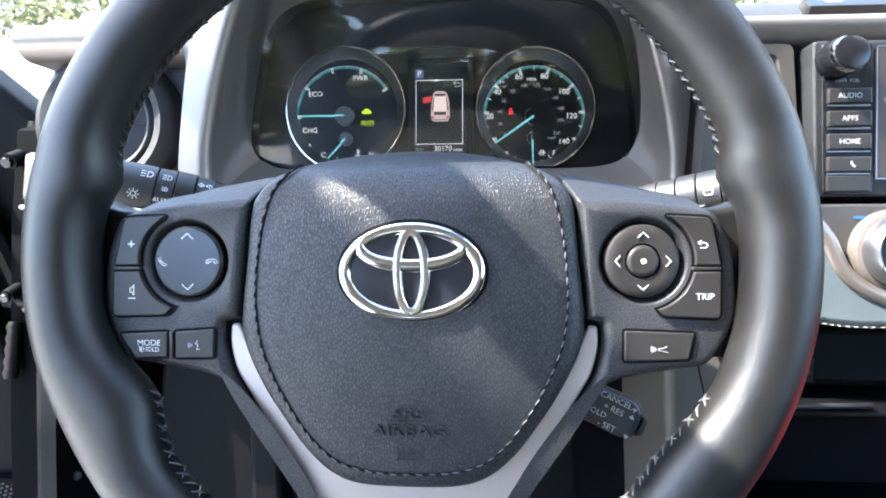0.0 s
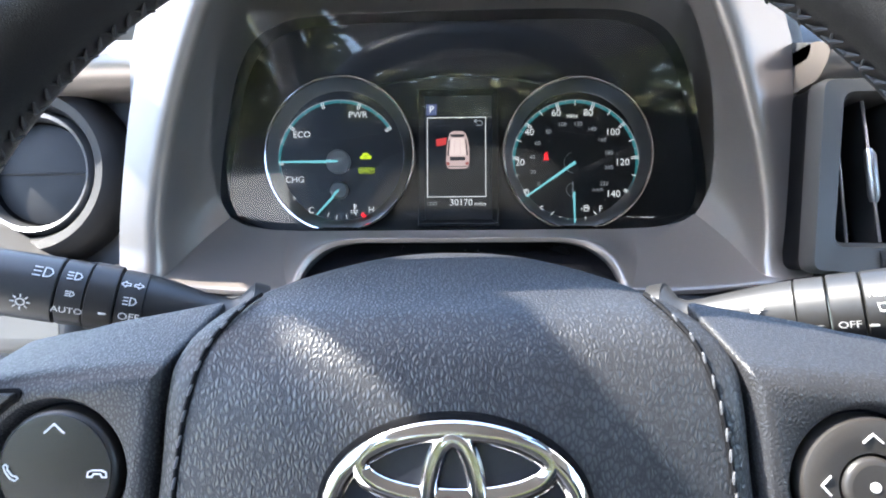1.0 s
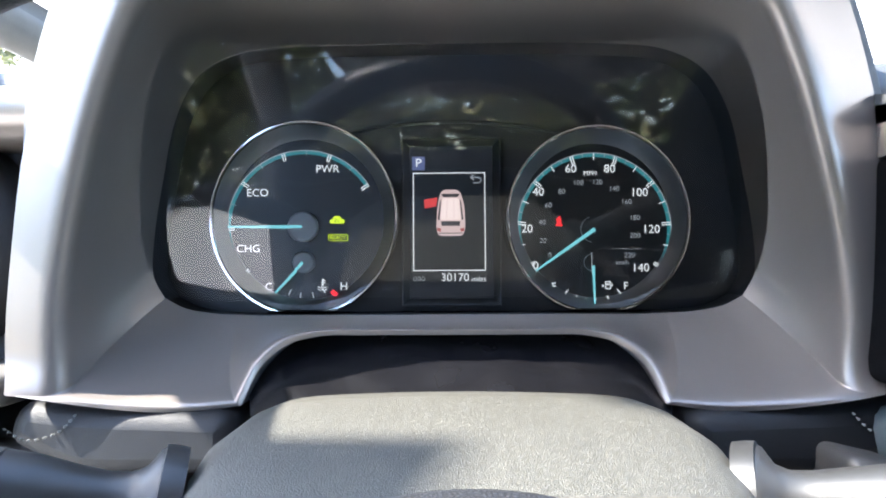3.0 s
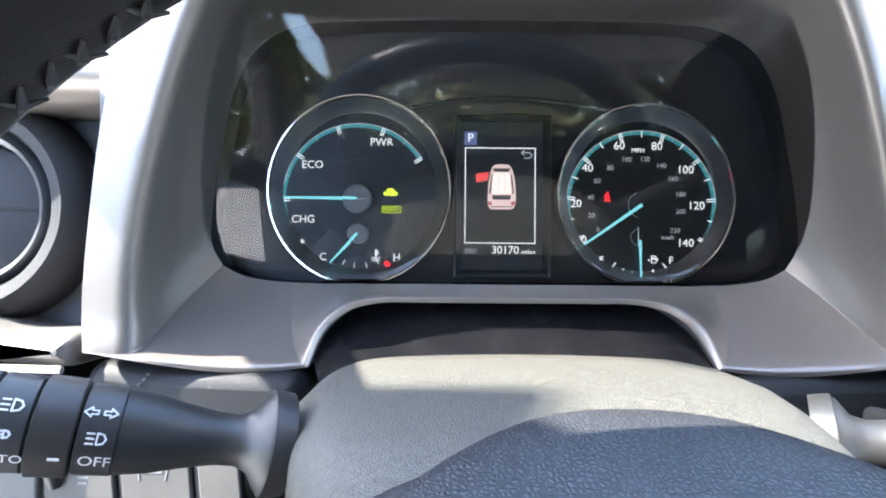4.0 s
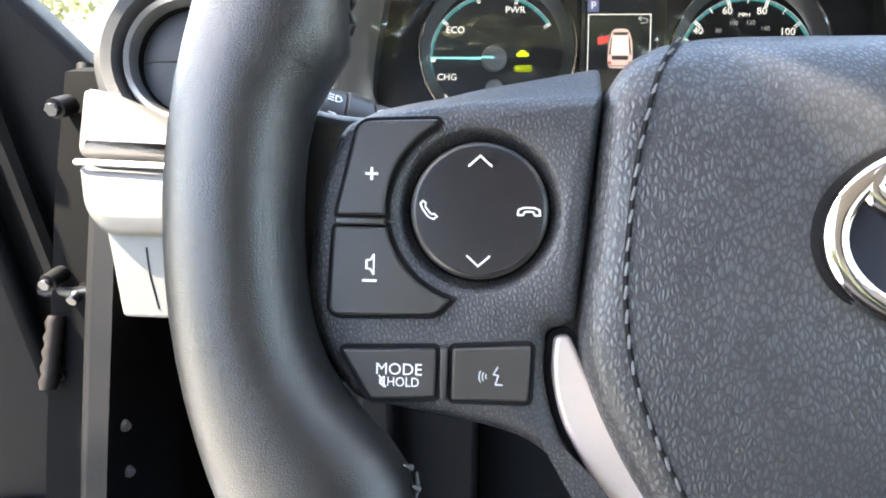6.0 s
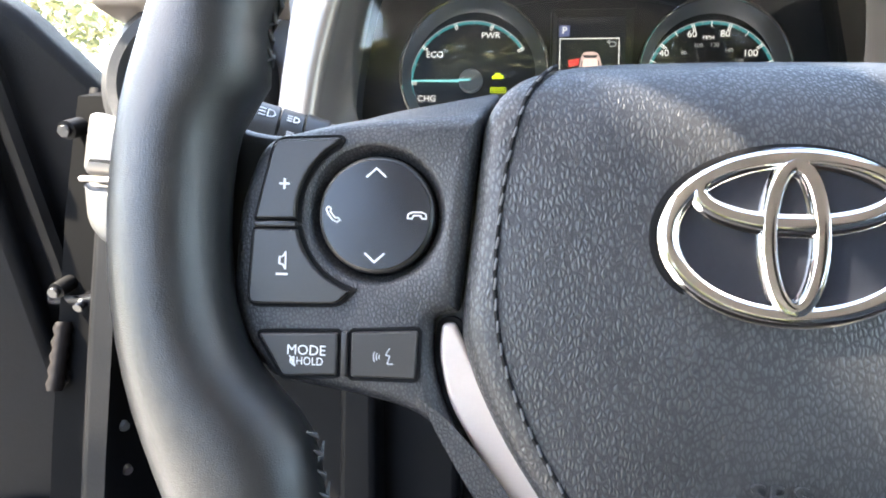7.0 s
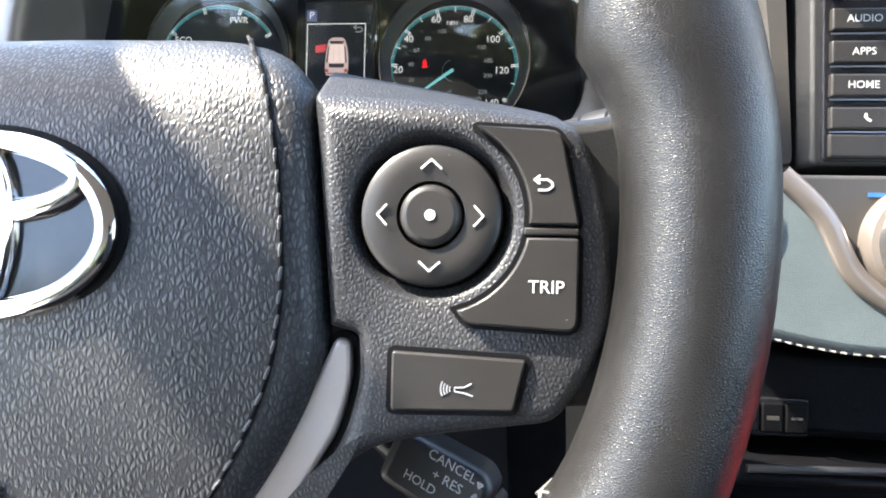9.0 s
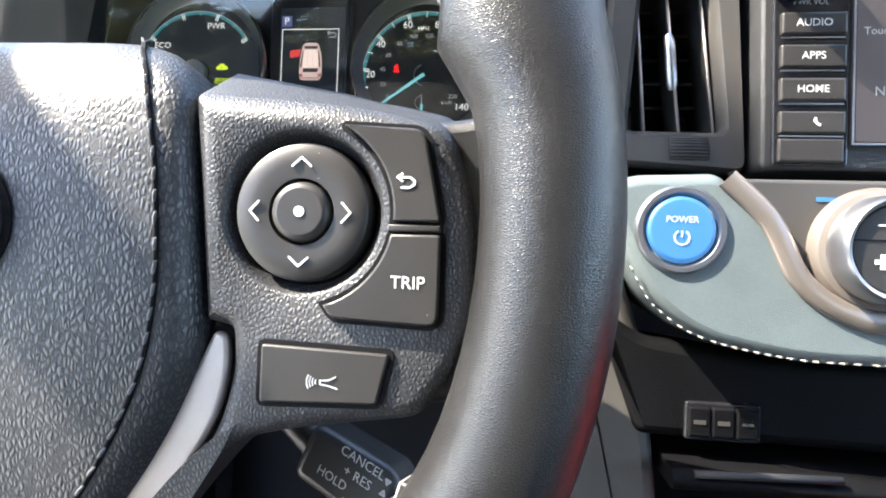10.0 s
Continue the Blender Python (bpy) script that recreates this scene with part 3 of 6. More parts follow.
def button(name, outline, y, wheel, label="", mat=None, depth=0.006, bevel=0.0006, r=0.0012):
    shape = fillet(outline, r)
    key = part(name, slab(shape, y, y + depth, bevel), mat or KEY, wheel, label)
    part("gap", slab(inset(shape, -0.0012), -0.0010, 0.004), GAP, key)
    return key


def chevron(cx, cz, w, turn, y, parent, mat=None):
    c, s = math.cos(radians(turn)), math.sin(radians(turn))
    pts = [(cx + (u * c - v * s), cz + (u * s + v * c)) for u, v in ((-w, -w * 0.45), (0, w * 0.45), (w, -w * 0.45))]
    part("arrow_mark", stroke(pts, 0.00048, y), mat or WHITE, parent)


def steering_wheel():
    wheel = thing("steering_wheel", (0, 0.06, 0), "black leather-wrapped steering wheel with satin silver lower trim", "steering wheel")
    rings = [rim_ring(t) for t in range(0, 360, 3)]
    rings.append(rings[0])
    bm = loft(rings, True)
    bmesh.ops.remove_doubles(bm, verts=bm.verts, dist=1e-6)
    part("rim", bm, HIDE, wheel, "smooth worn black leather rim", 80)
    for name, a0, a1, n in (("rim_stitching", 14, 72, 30), ("rim_stitching", -72, -14, 30), ("rim_stitching", 115, 160, 20), ("rim_stitching", -160, -115, 20)):
        zigzag(name, a0, a1, n, wheel)
    airbag_cover(wheel)
    emblem(wheel)
    # hub behind the cover, and the spokes that carry the pods
    hub = [(x * 0.9, z * 0.8 - 0.008) for x, z in spline(PAD_HALF + mirrored(PAD_HALF[1:-1]), 3)]
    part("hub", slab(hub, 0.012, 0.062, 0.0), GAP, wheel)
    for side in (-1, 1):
        # black filler that stands for the shade between cover and pod
        part("hub_flank_shade", slab(fillet([(side * x, z) for x, z in ((0.060, 0.037), (0.088, 0.033), (0.092, -0.030), (0.070, -0.060), (0.060, -0.060))], 0.004), 0.021, 0.055), GAP, wheel)
    for side in (-1, 1):
        switch_pod(wheel, side)
        web = fillet([(side * x, z) for x, z in ((0.076, 0.020), (0.150, 0.026), (0.170, 0.034), (0.172, -0.058), (0.150, -0.046), (0.100, -0.052), (0.076, -0.05))], 0.006)
        part("spoke", slab(web, 0.008, 0.030, 0.004), HIDE, wheel)
    # satin silver fork that runs down on both sides of the airbag cover, with a black gap round it
    half = [(0.0846, -0.0305, 0.0015), (0.0884, -0.0310, 0.002), (0.0890, -0.0400, 0.006), (0.0862, -0.0530, 0.01), (0.0745, -0.0728, 0.02), (0.0545, -0.1035, 0.02), (0.0470, -0.1190, 0.012), (0.0300, -0.165, 0.004)]
    inner = [(0.0220, -0.1020, 0.01), (0.0360, -0.0970, 0.012), (0.0500, -0.0820, 0.02), (0.0695, -0.0570, 0.02), (0.0802, -0.0400, 0.01)]
    flip = [(-x, z, r) for x, z, r in half]
    shape = fillet(half + flip[::-1] + [(-x, z, r) for x, z, r in inner[::-1]] + inner, 0.004)
    part("lower_trim", slab(shape, 0.0035, 0.02, 0.0013, None, 4), STEEL, wheel, "satin silver lower spoke trim", 60)
    part("trim_gap", slab(inset(shape, -0.0016), 0.0056, 0.018), GAP, wheel)
    y = -0.0030
    # buttons beside the left dial
    cx, R = -0.108, 0.0232
    up = [(-0.1185, 0.0218, 0.001), (-0.1378, 0.0212, 0.003), (-0.1432, -0.0018, 0.001)] + [(px, pz, 0.0002) for px, pz in arc(cx, 0, R, -94, -29, 10)]
    k = button("volume_up_button", up, y, wheel)
    part("plus_mark", join(stroke([(-0.1358, 0.0083), (-0.1330, 0.0083)], 0.0006, y), stroke([(-0.1344, 0.0069), (-0.1344, 0.0097)], 0.0006, y)), WHITE, k)
    down = [(-0.1435, -0.0048, 0.001), (-0.1445, -0.0265, 0.003), (-0.1180, -0.0258, 0.002)] + [(px, pz, 0.0002) for px, pz in arc(cx, 0, R, -163, -102, 10)]
    k = button("volume_down_button", down, y, wheel)
    horn = join(stroke([(-0.1352, -0.0130), (-0.1352, -0.0149)], 0.0005, y), stroke([(-0.1343, -0.0128), (-0.1334, -0.0114), (-0.1334, -0.0163), (-0.1343, -0.0149), (-0.1352, -0.0149), (-0.1352, -0.0128)], 0.0004, y, True), stroke([(-0.1360, -0.0178), (-0.1328, -0.0178)], 0.0006, y))
    part("speaker_mark", horn, WHITE, k)
    k = button("mode_button", [(-0.1412, -0.0352, 0.001), (-0.1178, -0.0342, 0.0008), (-0.1178, -0.0462, 0.0008), (-0.1338, -0.0472, 0.001)], y + 0.001, wheel)
    part("mode_lettering", words("MODE", 0.0041, -0.1268, -0.0396, y + 0.001), WHITE, k)
    part("hold_lettering", words("HOLD", 0.0033, -0.1257, -0.0427, y + 0.001, wide=0.88), WHITE, k)
    part("mute_mark", join(stroke([(-0.1314, -0.0422), (-0.1304, -0.0414), (-0.1304, -0.0438), (-0.1314, -0.0430)], 0.00035, y + 0.001, True), stroke([(-0.1316, -0.0412), (-0.1300, -0.0440)], 0.00035, y + 0.001)), WHITE, k)
    k = button("voice_button", [(-0.1137, -0.0340, 0.0008), (-0.0946, -0.0328, 0.001), (-0.0950, -0.0464, 0.001), (-0.1137, -0.0466, 0.0008)], y + 0.001, wheel)
    voice = join(*[stroke(arc(-0.1045, -0.0405, r, 240, 300, 5), 0.0003, y + 0.001) for r in (0.0010, 0.0018, 0.0026)], stroke([(-0.1026, -0.0381), (-0.1036, -0.0399), (-0.1024, -0.0402), (-0.1031, -0.0424), (-0.1014, -0.0424)], 0.0003, y + 0.001))
    part("talk_mark", voice, GREYPRINT, k)
    part("divider", slab(fillet([(-0.1166, -0.0340), (-0.1149, -0.0340), (-0.1149, -0.0466), (-0.1166, -0.0466)], 0.0004), y + 0.0008, 0.004, 0.0004), KEY, wheel)
    part("divider", slab(fillet([(-0.1434, -0.0025), (-0.1310, -0.0025), (-0.1310, -0.0041), (-0.1434, -0.0041)], 0.0004), y + 0.0004, 0.004, 0.0004), KEY, wheel)
    dial = part("phone_dial", disc(-0.108, 0, -0.0002, 0.0171, 0.009, 0.0014, 64), KEY, wheel, "round four-way phone button")
    part("dial_face", disc(-0.108, 0, -0.0005, 0.0159, 0.0006, 0.0002, 64), GLOSS, dial)
    part("gap", turned([(0.0168, 0.0052), (0.0180, 0.0044)], -0.108, 0), GAP, dial)
    yy = -0.0006
    chevron(-0.108, 0.0121, 0.0028, 0, yy, dial)
    chevron(-0.108, -0.0125, 0.0028, 180, yy, dial)
    hand = [(-0.0022, 0.0026), (-0.0012, 0.0020), (-0.0014, 0.0008), (0.0006, -0.0014), (0.0018, -0.0014), (0.0026, -0.0022), (0.0014, -0.0030), (-0.0004, -0.0022), (-0.0022, 0.0000), (-0.0030, 0.0018)]
    part("answer_mark", stroke([(-0.1203 + u * 0.75, v * 0.8) for u, v in hand], 0.0004, yy, True), WHITE, dial)
    flat = [(-0.0034, -0.0010), (-0.0032, 0.0006), (-0.0016, 0.0013), (0.0016, 0.0013), (0.0032, 0.0006), (0.0034, -0.0010), (0.0018, -0.0010), (0.0012, 0.0001), (-0.0012, 0.0001), (-0.0018, -0.0010)]
    part("hang_up_mark", stroke([(-0.0959 + u * 0.8, -0.0002 + v * 0.8) for u, v in flat], 0.0004, yy, True), WHITE, dial)
    # right side
    ring = part("menu_dial", turned([(0.0172, 0.009), (0.0171, 0.0012), (0.0166, -0.0002), (0.0154, -0.0009), (0.0120, -0.0011), (0.0082, -0.0007), (0.0079, 0.005)], 0.108, 0, 64), KEY, wheel, "round four-way menu ring")
    part("gap", turned([(0.0168, 0.0052), (0.0180, 0.0044)], 0.108, 0), GAP, ring)
    for px, pz, turn in ((0.108, 0.0121, 0), (0.108, -0.0121, 180), (0.0964, 0, 90), (0.1194, 0, -90)):
        chevron(px, pz, 0.0024, turn, -0.0012, ring)
    ok = part("select_button", disc(0.108, 0, -0.0020, 0.0074, 0.006, 0.0018, 40), KEY, wheel, "round centre button with a white dot")
    part("dot_mark", disc(0.108, 0, -0.0023, 0.0013, -0.0018, 0, 20), WHITE, ok)
    upper = [(0.1425, -0.0018, 0.001), (0.1380, 0.0200, 0.003), (0.1185, 0.0210, 0.001)] + [(px, pz, 0.0002) for px, pz in arc(0.108, 0, R, 29, 94, 10)]
    k = button("back_button", upper, y, wheel)
    part("return_mark", join(stroke([(0.1322, 0.0085), (0.1350, 0.0085), (0.1361, 0.0077), (0.1361, 0.0069), (0.1350, 0.0061), (0.1330, 0.0061)], 0.0005, y), stroke([(0.1332, 0.0094), (0.1320, 0.0085), (0.1332, 0.0076)], 0.0005, y)), WHITE, k)
    low = [(0.1170, -0.0252, 0.002), (0.1425, -0.0262, 0.003), (0.1425, -0.0048, 0.001)] + [(px, pz, 0.0002) for px, pz in arc(0.108, 0, R, 102, 163, 10)]
    k = button("trip_button", low, y, wheel)
    part("trip_lettering", words("TRIP", 0.0042, 0.1352, -0.0162, y, heavy=0.003), WHITE, k)
    k = button("lane_button", [(0.0997, -0.0322, 0.001), (0.1312, -0.0332, 0.001), (0.1285, -0.0452, 0.001), (0.0997, -0.0462, 0.001)], y + 0.001, wheel)
    lane = join(*[stroke(arc(0.1146, -0.0405, r, 240, 300, 5), 0.0003, y + 0.001) for r in (0.0010, 0.0017, 0.0024, 0.0031)], stroke([(0.1186, -0.0391), (0.1169, -0.0400), (0.1148, -0.0401), (0.1148, -0.0410), (0.1169, -0.0413), (0.1190, -0.0419)], 0.0003, y + 0.001))
    part("sensor_mark", lane, GREYPRINT, k)
    part("divider", slab(fillet([(0.1300, -0.0025), (0.1424, -0.0025), (0.1424, -0.0041), (0.1300, -0.0041)], 0.0004), y + 0.0004, 0.004, 0.0004), KEY, wheel)
    return wheel


steering_wheel()


# ---------------------------------------------------------------- steering column and stalks
def column():
    ob = thing("steering_column", (0, 0.2, 0), "dark grained plastic steering column shroud", "steering column")
    rings = []
    for y, w, top, low in ((0.066, 0.060, 0.026, -0.05), (0.075, 0.078, 0.036, -0.06), (0.10, 0.090, 0.0405, -0.064), (0.135, 0.100, 0.0430, -0.066), (0.165, 0.106, 0.0440, -0.07), (0.20, 0.106, 0.0440, -0.075), (0.222, 0.103, 0.0425, -0.08), (0.232, 0.100, 0.036, -0.08)):
        half = [(0, top + 0.003), (w * 0.45, top + 0.0022), (w * 0.78, top), (w * 0.93, top - 0.006), (w, top - 0.018), (w * 1.0, -0.012), (w * 0.96, -0.02)]
        rings.append([(x, y, z) for x, z in spline(mirrored(half)[:-1] + half, 4, False)])
    part("upper_shroud", loft(rings, False), SHROUD, ob, "dusty grained upper shroud", 50)
    rings = []
    for y, w, low in ((0.070, 0.060, -0.05), (0.085, 0.072, -0.066), (0.13, 0.088, -0.074), (0.22, 0.095, -0.085)):
        half = [(0, low), (w * 0.5, low), (w * 0.85, low + 0.012), (w, -0.02)]
        rings.append([(x, y, z) for x, z in spline(mirrored(half)[:-1] + half, 4, False)])
    part("lower_shroud", loft(rings, False), LOWER, ob, "", 50)
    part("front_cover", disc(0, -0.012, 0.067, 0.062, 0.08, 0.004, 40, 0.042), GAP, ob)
    # wrinkled boot that closes the gap up to the instrument hood
    rings = []
    for j in range(15):
        v = j / 14
        row = []
        for i in range(41):
            half = 0.108 + 0.016 * min(1, v * 2)
            x = half * (-1 + 2 * i / 40)
            u = x / half
            z = 0.034 + 0.046 * v - 0.012 * u * u * (1 - v)
            fold = 0.003 * noise.noise(Vector((x * 45, v * 3.2, 1.7))) + 0.002 * noise.noise(Vector((x * 20, v * 6, 4.2)))
            row.append((x, 0.229 + 0.074 * v, z + fold * math.sin(v * math.pi)))
        rings.append(row)
    part("boot", loft(rings, False), BOOT, ob, "creased black vinyl boot", 80)


column()


def ring_section(c, way, r, squash, n=28):
    up = Vector((0, 0, 1))
    up = (up - way * up.dot(way)).normalized()
    side = way.cross(up)
    return [c + (up * math.sin(a) * squash + side * math.cos(a)) * r for a in (2 * math.pi * k / n for k in range(n))]


def stalk_body(path, sections):
    """Rings along a line of the stalk: how far along, radius, height by width."""
    p = [Vector(q) for q in path]
    rings = []
    full = (p[-1] - p[0]).length
    for s, r, squash in sections:
        t = s / full * (len(p) - 1)
        i = max(0, min(int(t), len(p) - 2))
        c = p[i].lerp(p[i + 1], t - i)
        rings.append(ring_section(c, (p[-1] - p[0]).normalized(), r, squash))
    return loft(rings, True, (True, True))


def mark(bm, path, s, up, front, turn=0.0):
    """Lays a flat mark, drawn round the origin in x and z, on the stalk's side towards the driver."""
    p = [Vector(q) for q in path]
    way = (p[-1] - p[0]).normalized()
    if way.x < 0:
        along = -way
    else:
        along = way
    z = Vector((0, 0, 1))
    z = (z - along * z.dot(along)).normalized()
    out = along.cross(z)
    c = p[0] + way * s
    a = math.asin(max(-1, min(1, up / front)))
    normal = -out * math.cos(a) + z * math.sin(a)
    if normal.y > 0:
        normal = out * math.cos(a) + z * math.sin(a)
    tall = (z - normal * z.dot(normal)).normalized()
    m = Matrix((along, -normal, tall)).transposed().to_4x4()
    m.translation = c + normal * front
    return place(bm, m @ Matrix.Rotation(radians(turn), 4, "Y"))


def lamp_mark(s=1.0):
    return join(stroke([(0.0004 * s, 0.0018 * s), (0.0022 * s, 0.0014 * s), (0.0030 * s, 0), (0.0022 * s, -0.0014 * s), (0.0004 * s, -0.0018 * s)], 0.0005, 0, True), stroke([(-0.0005 * s, 0.0016 * s), (-0.0026 * s, 0.0016 * s)], 0.0005, 0),
                stroke([(-0.0005 * s, 0), (-0.0026 * s, 0)], 0.0005, 0), stroke([(-0.0005 * s, -0.0016 * s), (-0.0026 * s, -0.0016 * s)], 0.0005, 0))


def arrows_mark():
    out = []
    for s in (-1, 1):
        out.append(stroke([(s * 0.0008, 0.0006), (s * 0.0026, 0.0006), (s * 0.0026, 0.0015), (s * 0.0046, 0), (s * 0.0026, -0.0015), (s * 0.0026, -0.0006), (s * 0.0008, -0.0006)], 0.0004, 0, True))
    return join(*out)


def sun_mark():
    rays = [stroke([(0.0024 * math.sin(a), 0.0024 * math.cos(a)), (0.0036 * math.sin(a), 0.0036 * math.cos(a))], 0.0005, 0) for a in (k * math.pi / 4 for k in range(8))]
    return join(stroke(arc(0, 0, 0.0016, 0, 340, 12), 0.0005, 0, True), *rays)


LEFT_STALK = [(-0.104, 0.1330, 0.0270), (-0.2160, 0.0840, 0.0515)]


def headlight_stalk():
    ob = thing("headlight_stalk", LEFT_STALK[0], "black headlight and turn signal stalk with white symbols", "stalk")
    L = LEFT_STALK
    part("collar", stalk_body(L, [(-0.004, 0.018, 1.0), (0.0, 0.0185, 1.0), (0.0035, 0.0185, 1.0), (0.004, 0.0165, 1.0)]), STALK, ob, "flared collar at the column")
    part("stem", stalk_body(L, [(0.003, 0.0185, 0.95), (0.005, 0.0180, 0.92), (0.0085, 0.0120, 0.9), (0.013, 0.0092, 0.95), (0.020, 0.0088, 1.0), (0.030, 0.0100, 1.05), (0.040, 0.0118, 1.08), (0.0501, 0.0128, 1.08)]), STALK, ob, "", 60)
    part("fog_ring", stalk_body(L, [(0.0501, 0.0126, 1.06), (0.0506, 0.0133, 1.06), (0.0611, 0.0137, 1.04), (0.0616, 0.0130, 1.04)]), STALK, ob)
    part("grip_ring", stalk_body(L, [(0.0619, 0.0134, 1.06), (0.0625, 0.0145, 1.06), (0.0732, 0.0147, 1.06), (0.0737, 0.0136, 1.06)]), KEY, ob)
    ribs = []
    for k in range(9):
        c = Vector(L[0]).lerp(Vector(L[1]), (0.0630 + k * 0.0012) / (Vector(L[1]) - Vector(L[0])).length)
        ribs.append(tube([c + Vector((-0.0005, -0.002, 0.0150)), c + Vector((0.0012, 0.002, 0.0151))], 0.0004, 5))
    part("ridge", join(*ribs), KEY, ob)
    part("light_ring", stalk_body(L, [(0.0740, 0.0132, 1.05), (0.0746, 0.0140, 1.05), (0.0845, 0.0142, 1.05), (0.0849, 0.0134, 1.05)]), STALK, ob)
    knob = part("knob", stalk_body(L, [(0.0854, 0.0134, 1.05), (0.0860, 0.0143, 1.05), (0.1155, 0.0142, 1.02), (0.1276, 0.0128, 1.0), (0.1331, 0.0095, 1.0), (0.1348, 0.004, 1.0)]), STALK, ob)
    for bm, s, up, label in ((arrows_mark(), 0.0561, 0.0082, "turn_mark"), (lamp_mark(0.95), 0.0559, 0.0010, "fog_mark"), (words("OFF", 0.0052, 0, 0, 0, heavy=0.003), 0.0550, -0.0062, "off_lettering"), (stroke([(-0.0013, 0), (0.0013, 0)], 0.0009, 0), 0.0657, -0.0062, "index_mark"),
                             (lamp_mark(1.0), 0.0794, 0.0082, "headlight_mark"), (join(lamp_mark(0.6),), 0.0794, 0.0005, "side_light_mark"), (words("AUTO", 0.0044, 0, 0, 0, heavy=0.003), 0.0794, -0.0070, "auto_lettering"),
                             (lamp_mark(1.3), 0.0913, 0.0080, "beam_mark"), (sun_mark(), 0.0968, -0.0060, "light_switch_mark")):
        part(label, mark(bm, L, s, up, 0.0146), WHITE, ob)


RIGHT_STALK = [(0.102, 0.1400, 0.0260), (0.2180, 0.0700, 0.0440)]


def wiper_stalk():
    ob = thing("wiper_stalk", RIGHT_STALK[0], "sunlit dark plastic wiper stalk with white lettering", "stalk")
    L = RIGHT_STALK
    part("collar", stalk_body(L, [(-0.004, 0.018, 1.0), (0.0, 0.0185, 1.0), (0.0035, 0.0185, 1.0), (0.004, 0.0165, 1.0)]), STALK, ob, "flared collar at the column")
    part("stem", stalk_body(L, [(0.003, 0.0185, 0.95), (0.005, 0.0180, 0.92), (0.0085, 0.0120, 0.9), (0.013, 0.0094, 0.95), (0.020, 0.0092, 1.0), (0.032, 0.0104, 1.05), (0.048, 0.0122, 1.08), (0.058, 0.0128, 1.08)]), STALK, ob, "", 60)
    for name, a, b, r in (("interval_ring", 0.0585, 0.0700, 0.0134), ("off_ring", 0.0705, 0.0820, 0.0140), ("rear_ring", 0.0825, 0.0960, 0.0143)):
        part(name, stalk_body(L, [(a, r - 0.0007, 1.05), (a + 0.0005, r, 1.05), (b - 0.0005, r + 0.0002, 1.05), (b, r - 0.0006, 1.05)]), STALK, ob)
    part("knob", stalk_body(L, [(0.0964, 0.0136, 1.05), (0.0970, 0.0142, 1.05), (0.1010, 0.0132, 1.02), (0.1040, 0.0110, 1.0), (0.1055, 0.007, 1.0), (0.1060, 0.003, 1.0)]), STALK, ob)
    frame_mark = stroke([(-0.0026, 0.0014), (0.0026, 0.0014), (0.0020, -0.0016), (-0.0020, -0.0016)], 0.0005, 0, True)
    for bm, s, up, label in ((words("INT", 0.0046, 0, 0, 0, heavy=0.003), 0.0640, -0.0070, "interval_lettering"), (words("OFF", 0.0046, 0, 0, 0, heavy=0.003), 0.0765, -0.0060, "off_lettering"), (stroke([(-0.0014, 0), (0.0014, 0)], 0.0008, 0), 0.0845, -0.0068, "index_mark"),
                             (words("REAR", 0.0046, 0, 0, 0, heavy=0.003), 0.0893, 0.0060, "rear_lettering"), (frame_mark, 0.0893, 0.0005, "rear_wiper_mark"),
                             (join(*[stroke([(-0.0045, -0.0016 + 0.0011 * k), (-0.0045 + 0.0018 + 0.0009 * k, -0.0016 + 0.0011 * k)], 0.0006, 0) for k in range(5)]), 0.0460, 0.0010, "speed_mark")):
        part(label, mark(bm, L, s, up, 0.0146 if s > 0.06 else 0.0134), WHITE, ob)


headlight_stalk()
wiper_stalk()


def cruise_lever():
    ob = thing("cruise_lever", (0.10, 0.09, -0.05), "small black cruise control lever with white lettering", "lever")
    turn = Matrix.Translation((0.1090, 0.066, -0.0885)) @ Matrix.Rotation(radians(23), 4, "Y") @ Matrix.Rotation(radians(-14), 4, "Z") @ Matrix.Scale(1.14, 4)
    body = slab(fillet([(-0.020, 0.0085, 0.004), (0.010, 0.0095, 0.003), (0.0145, 0.006, 0.002), (0.0145, -0.008, 0.003), (0.008, -0.0105, 0.003), (-0.020, -0.0100, 0.004)], 0.003), -0.006, 0.008, 0.003)
    head = part("lever_head", place(body, turn), STALK, ob)
    part("end_button", place(slab(fillet([(0.0150, 0.0045), (0.0180, 0.0035), (0.0180, -0.0050), (0.0150, -0.0065)], 0.001), -0.004, 0.006, 0.001), turn), KEY, ob)
    for text, x, z, size in (("CANCEL", 0.0005, 0.0064, 0.0042), ("+ RES", 0.0010, 0.0015, 0.0042), ("HOLD", -0.0065, -0.0030, 0.0040), ("- SET", 0.0010, -0.0075, 0.0042)):
        part("lettering", place(words(text, size, x, z, -0.0062, heavy=0.0), turn), WHITE, head)
    tri = [stroke([(x - 0.0008, z), (x + 0.0008, z), (x, z + d * 0.0013)], 0.0006, -0.0061, True) for x, z, d in ((0.0102, 0.0062, -1), (0.0102, 0.0015, 1), (0.0112, -0.0075, -1))]
    part("arrow_mark", place(join(*tri), turn), WHITE, head)
    part("stem", tube([turn @ Vector((-0.018, 0.002, 0)), Vector((0.075, 0.078, -0.070)), Vector((0.05, 0.085, -0.05))], [0.007, 0.006, 0.008], 12), STALK, ob)


cruise_lever()


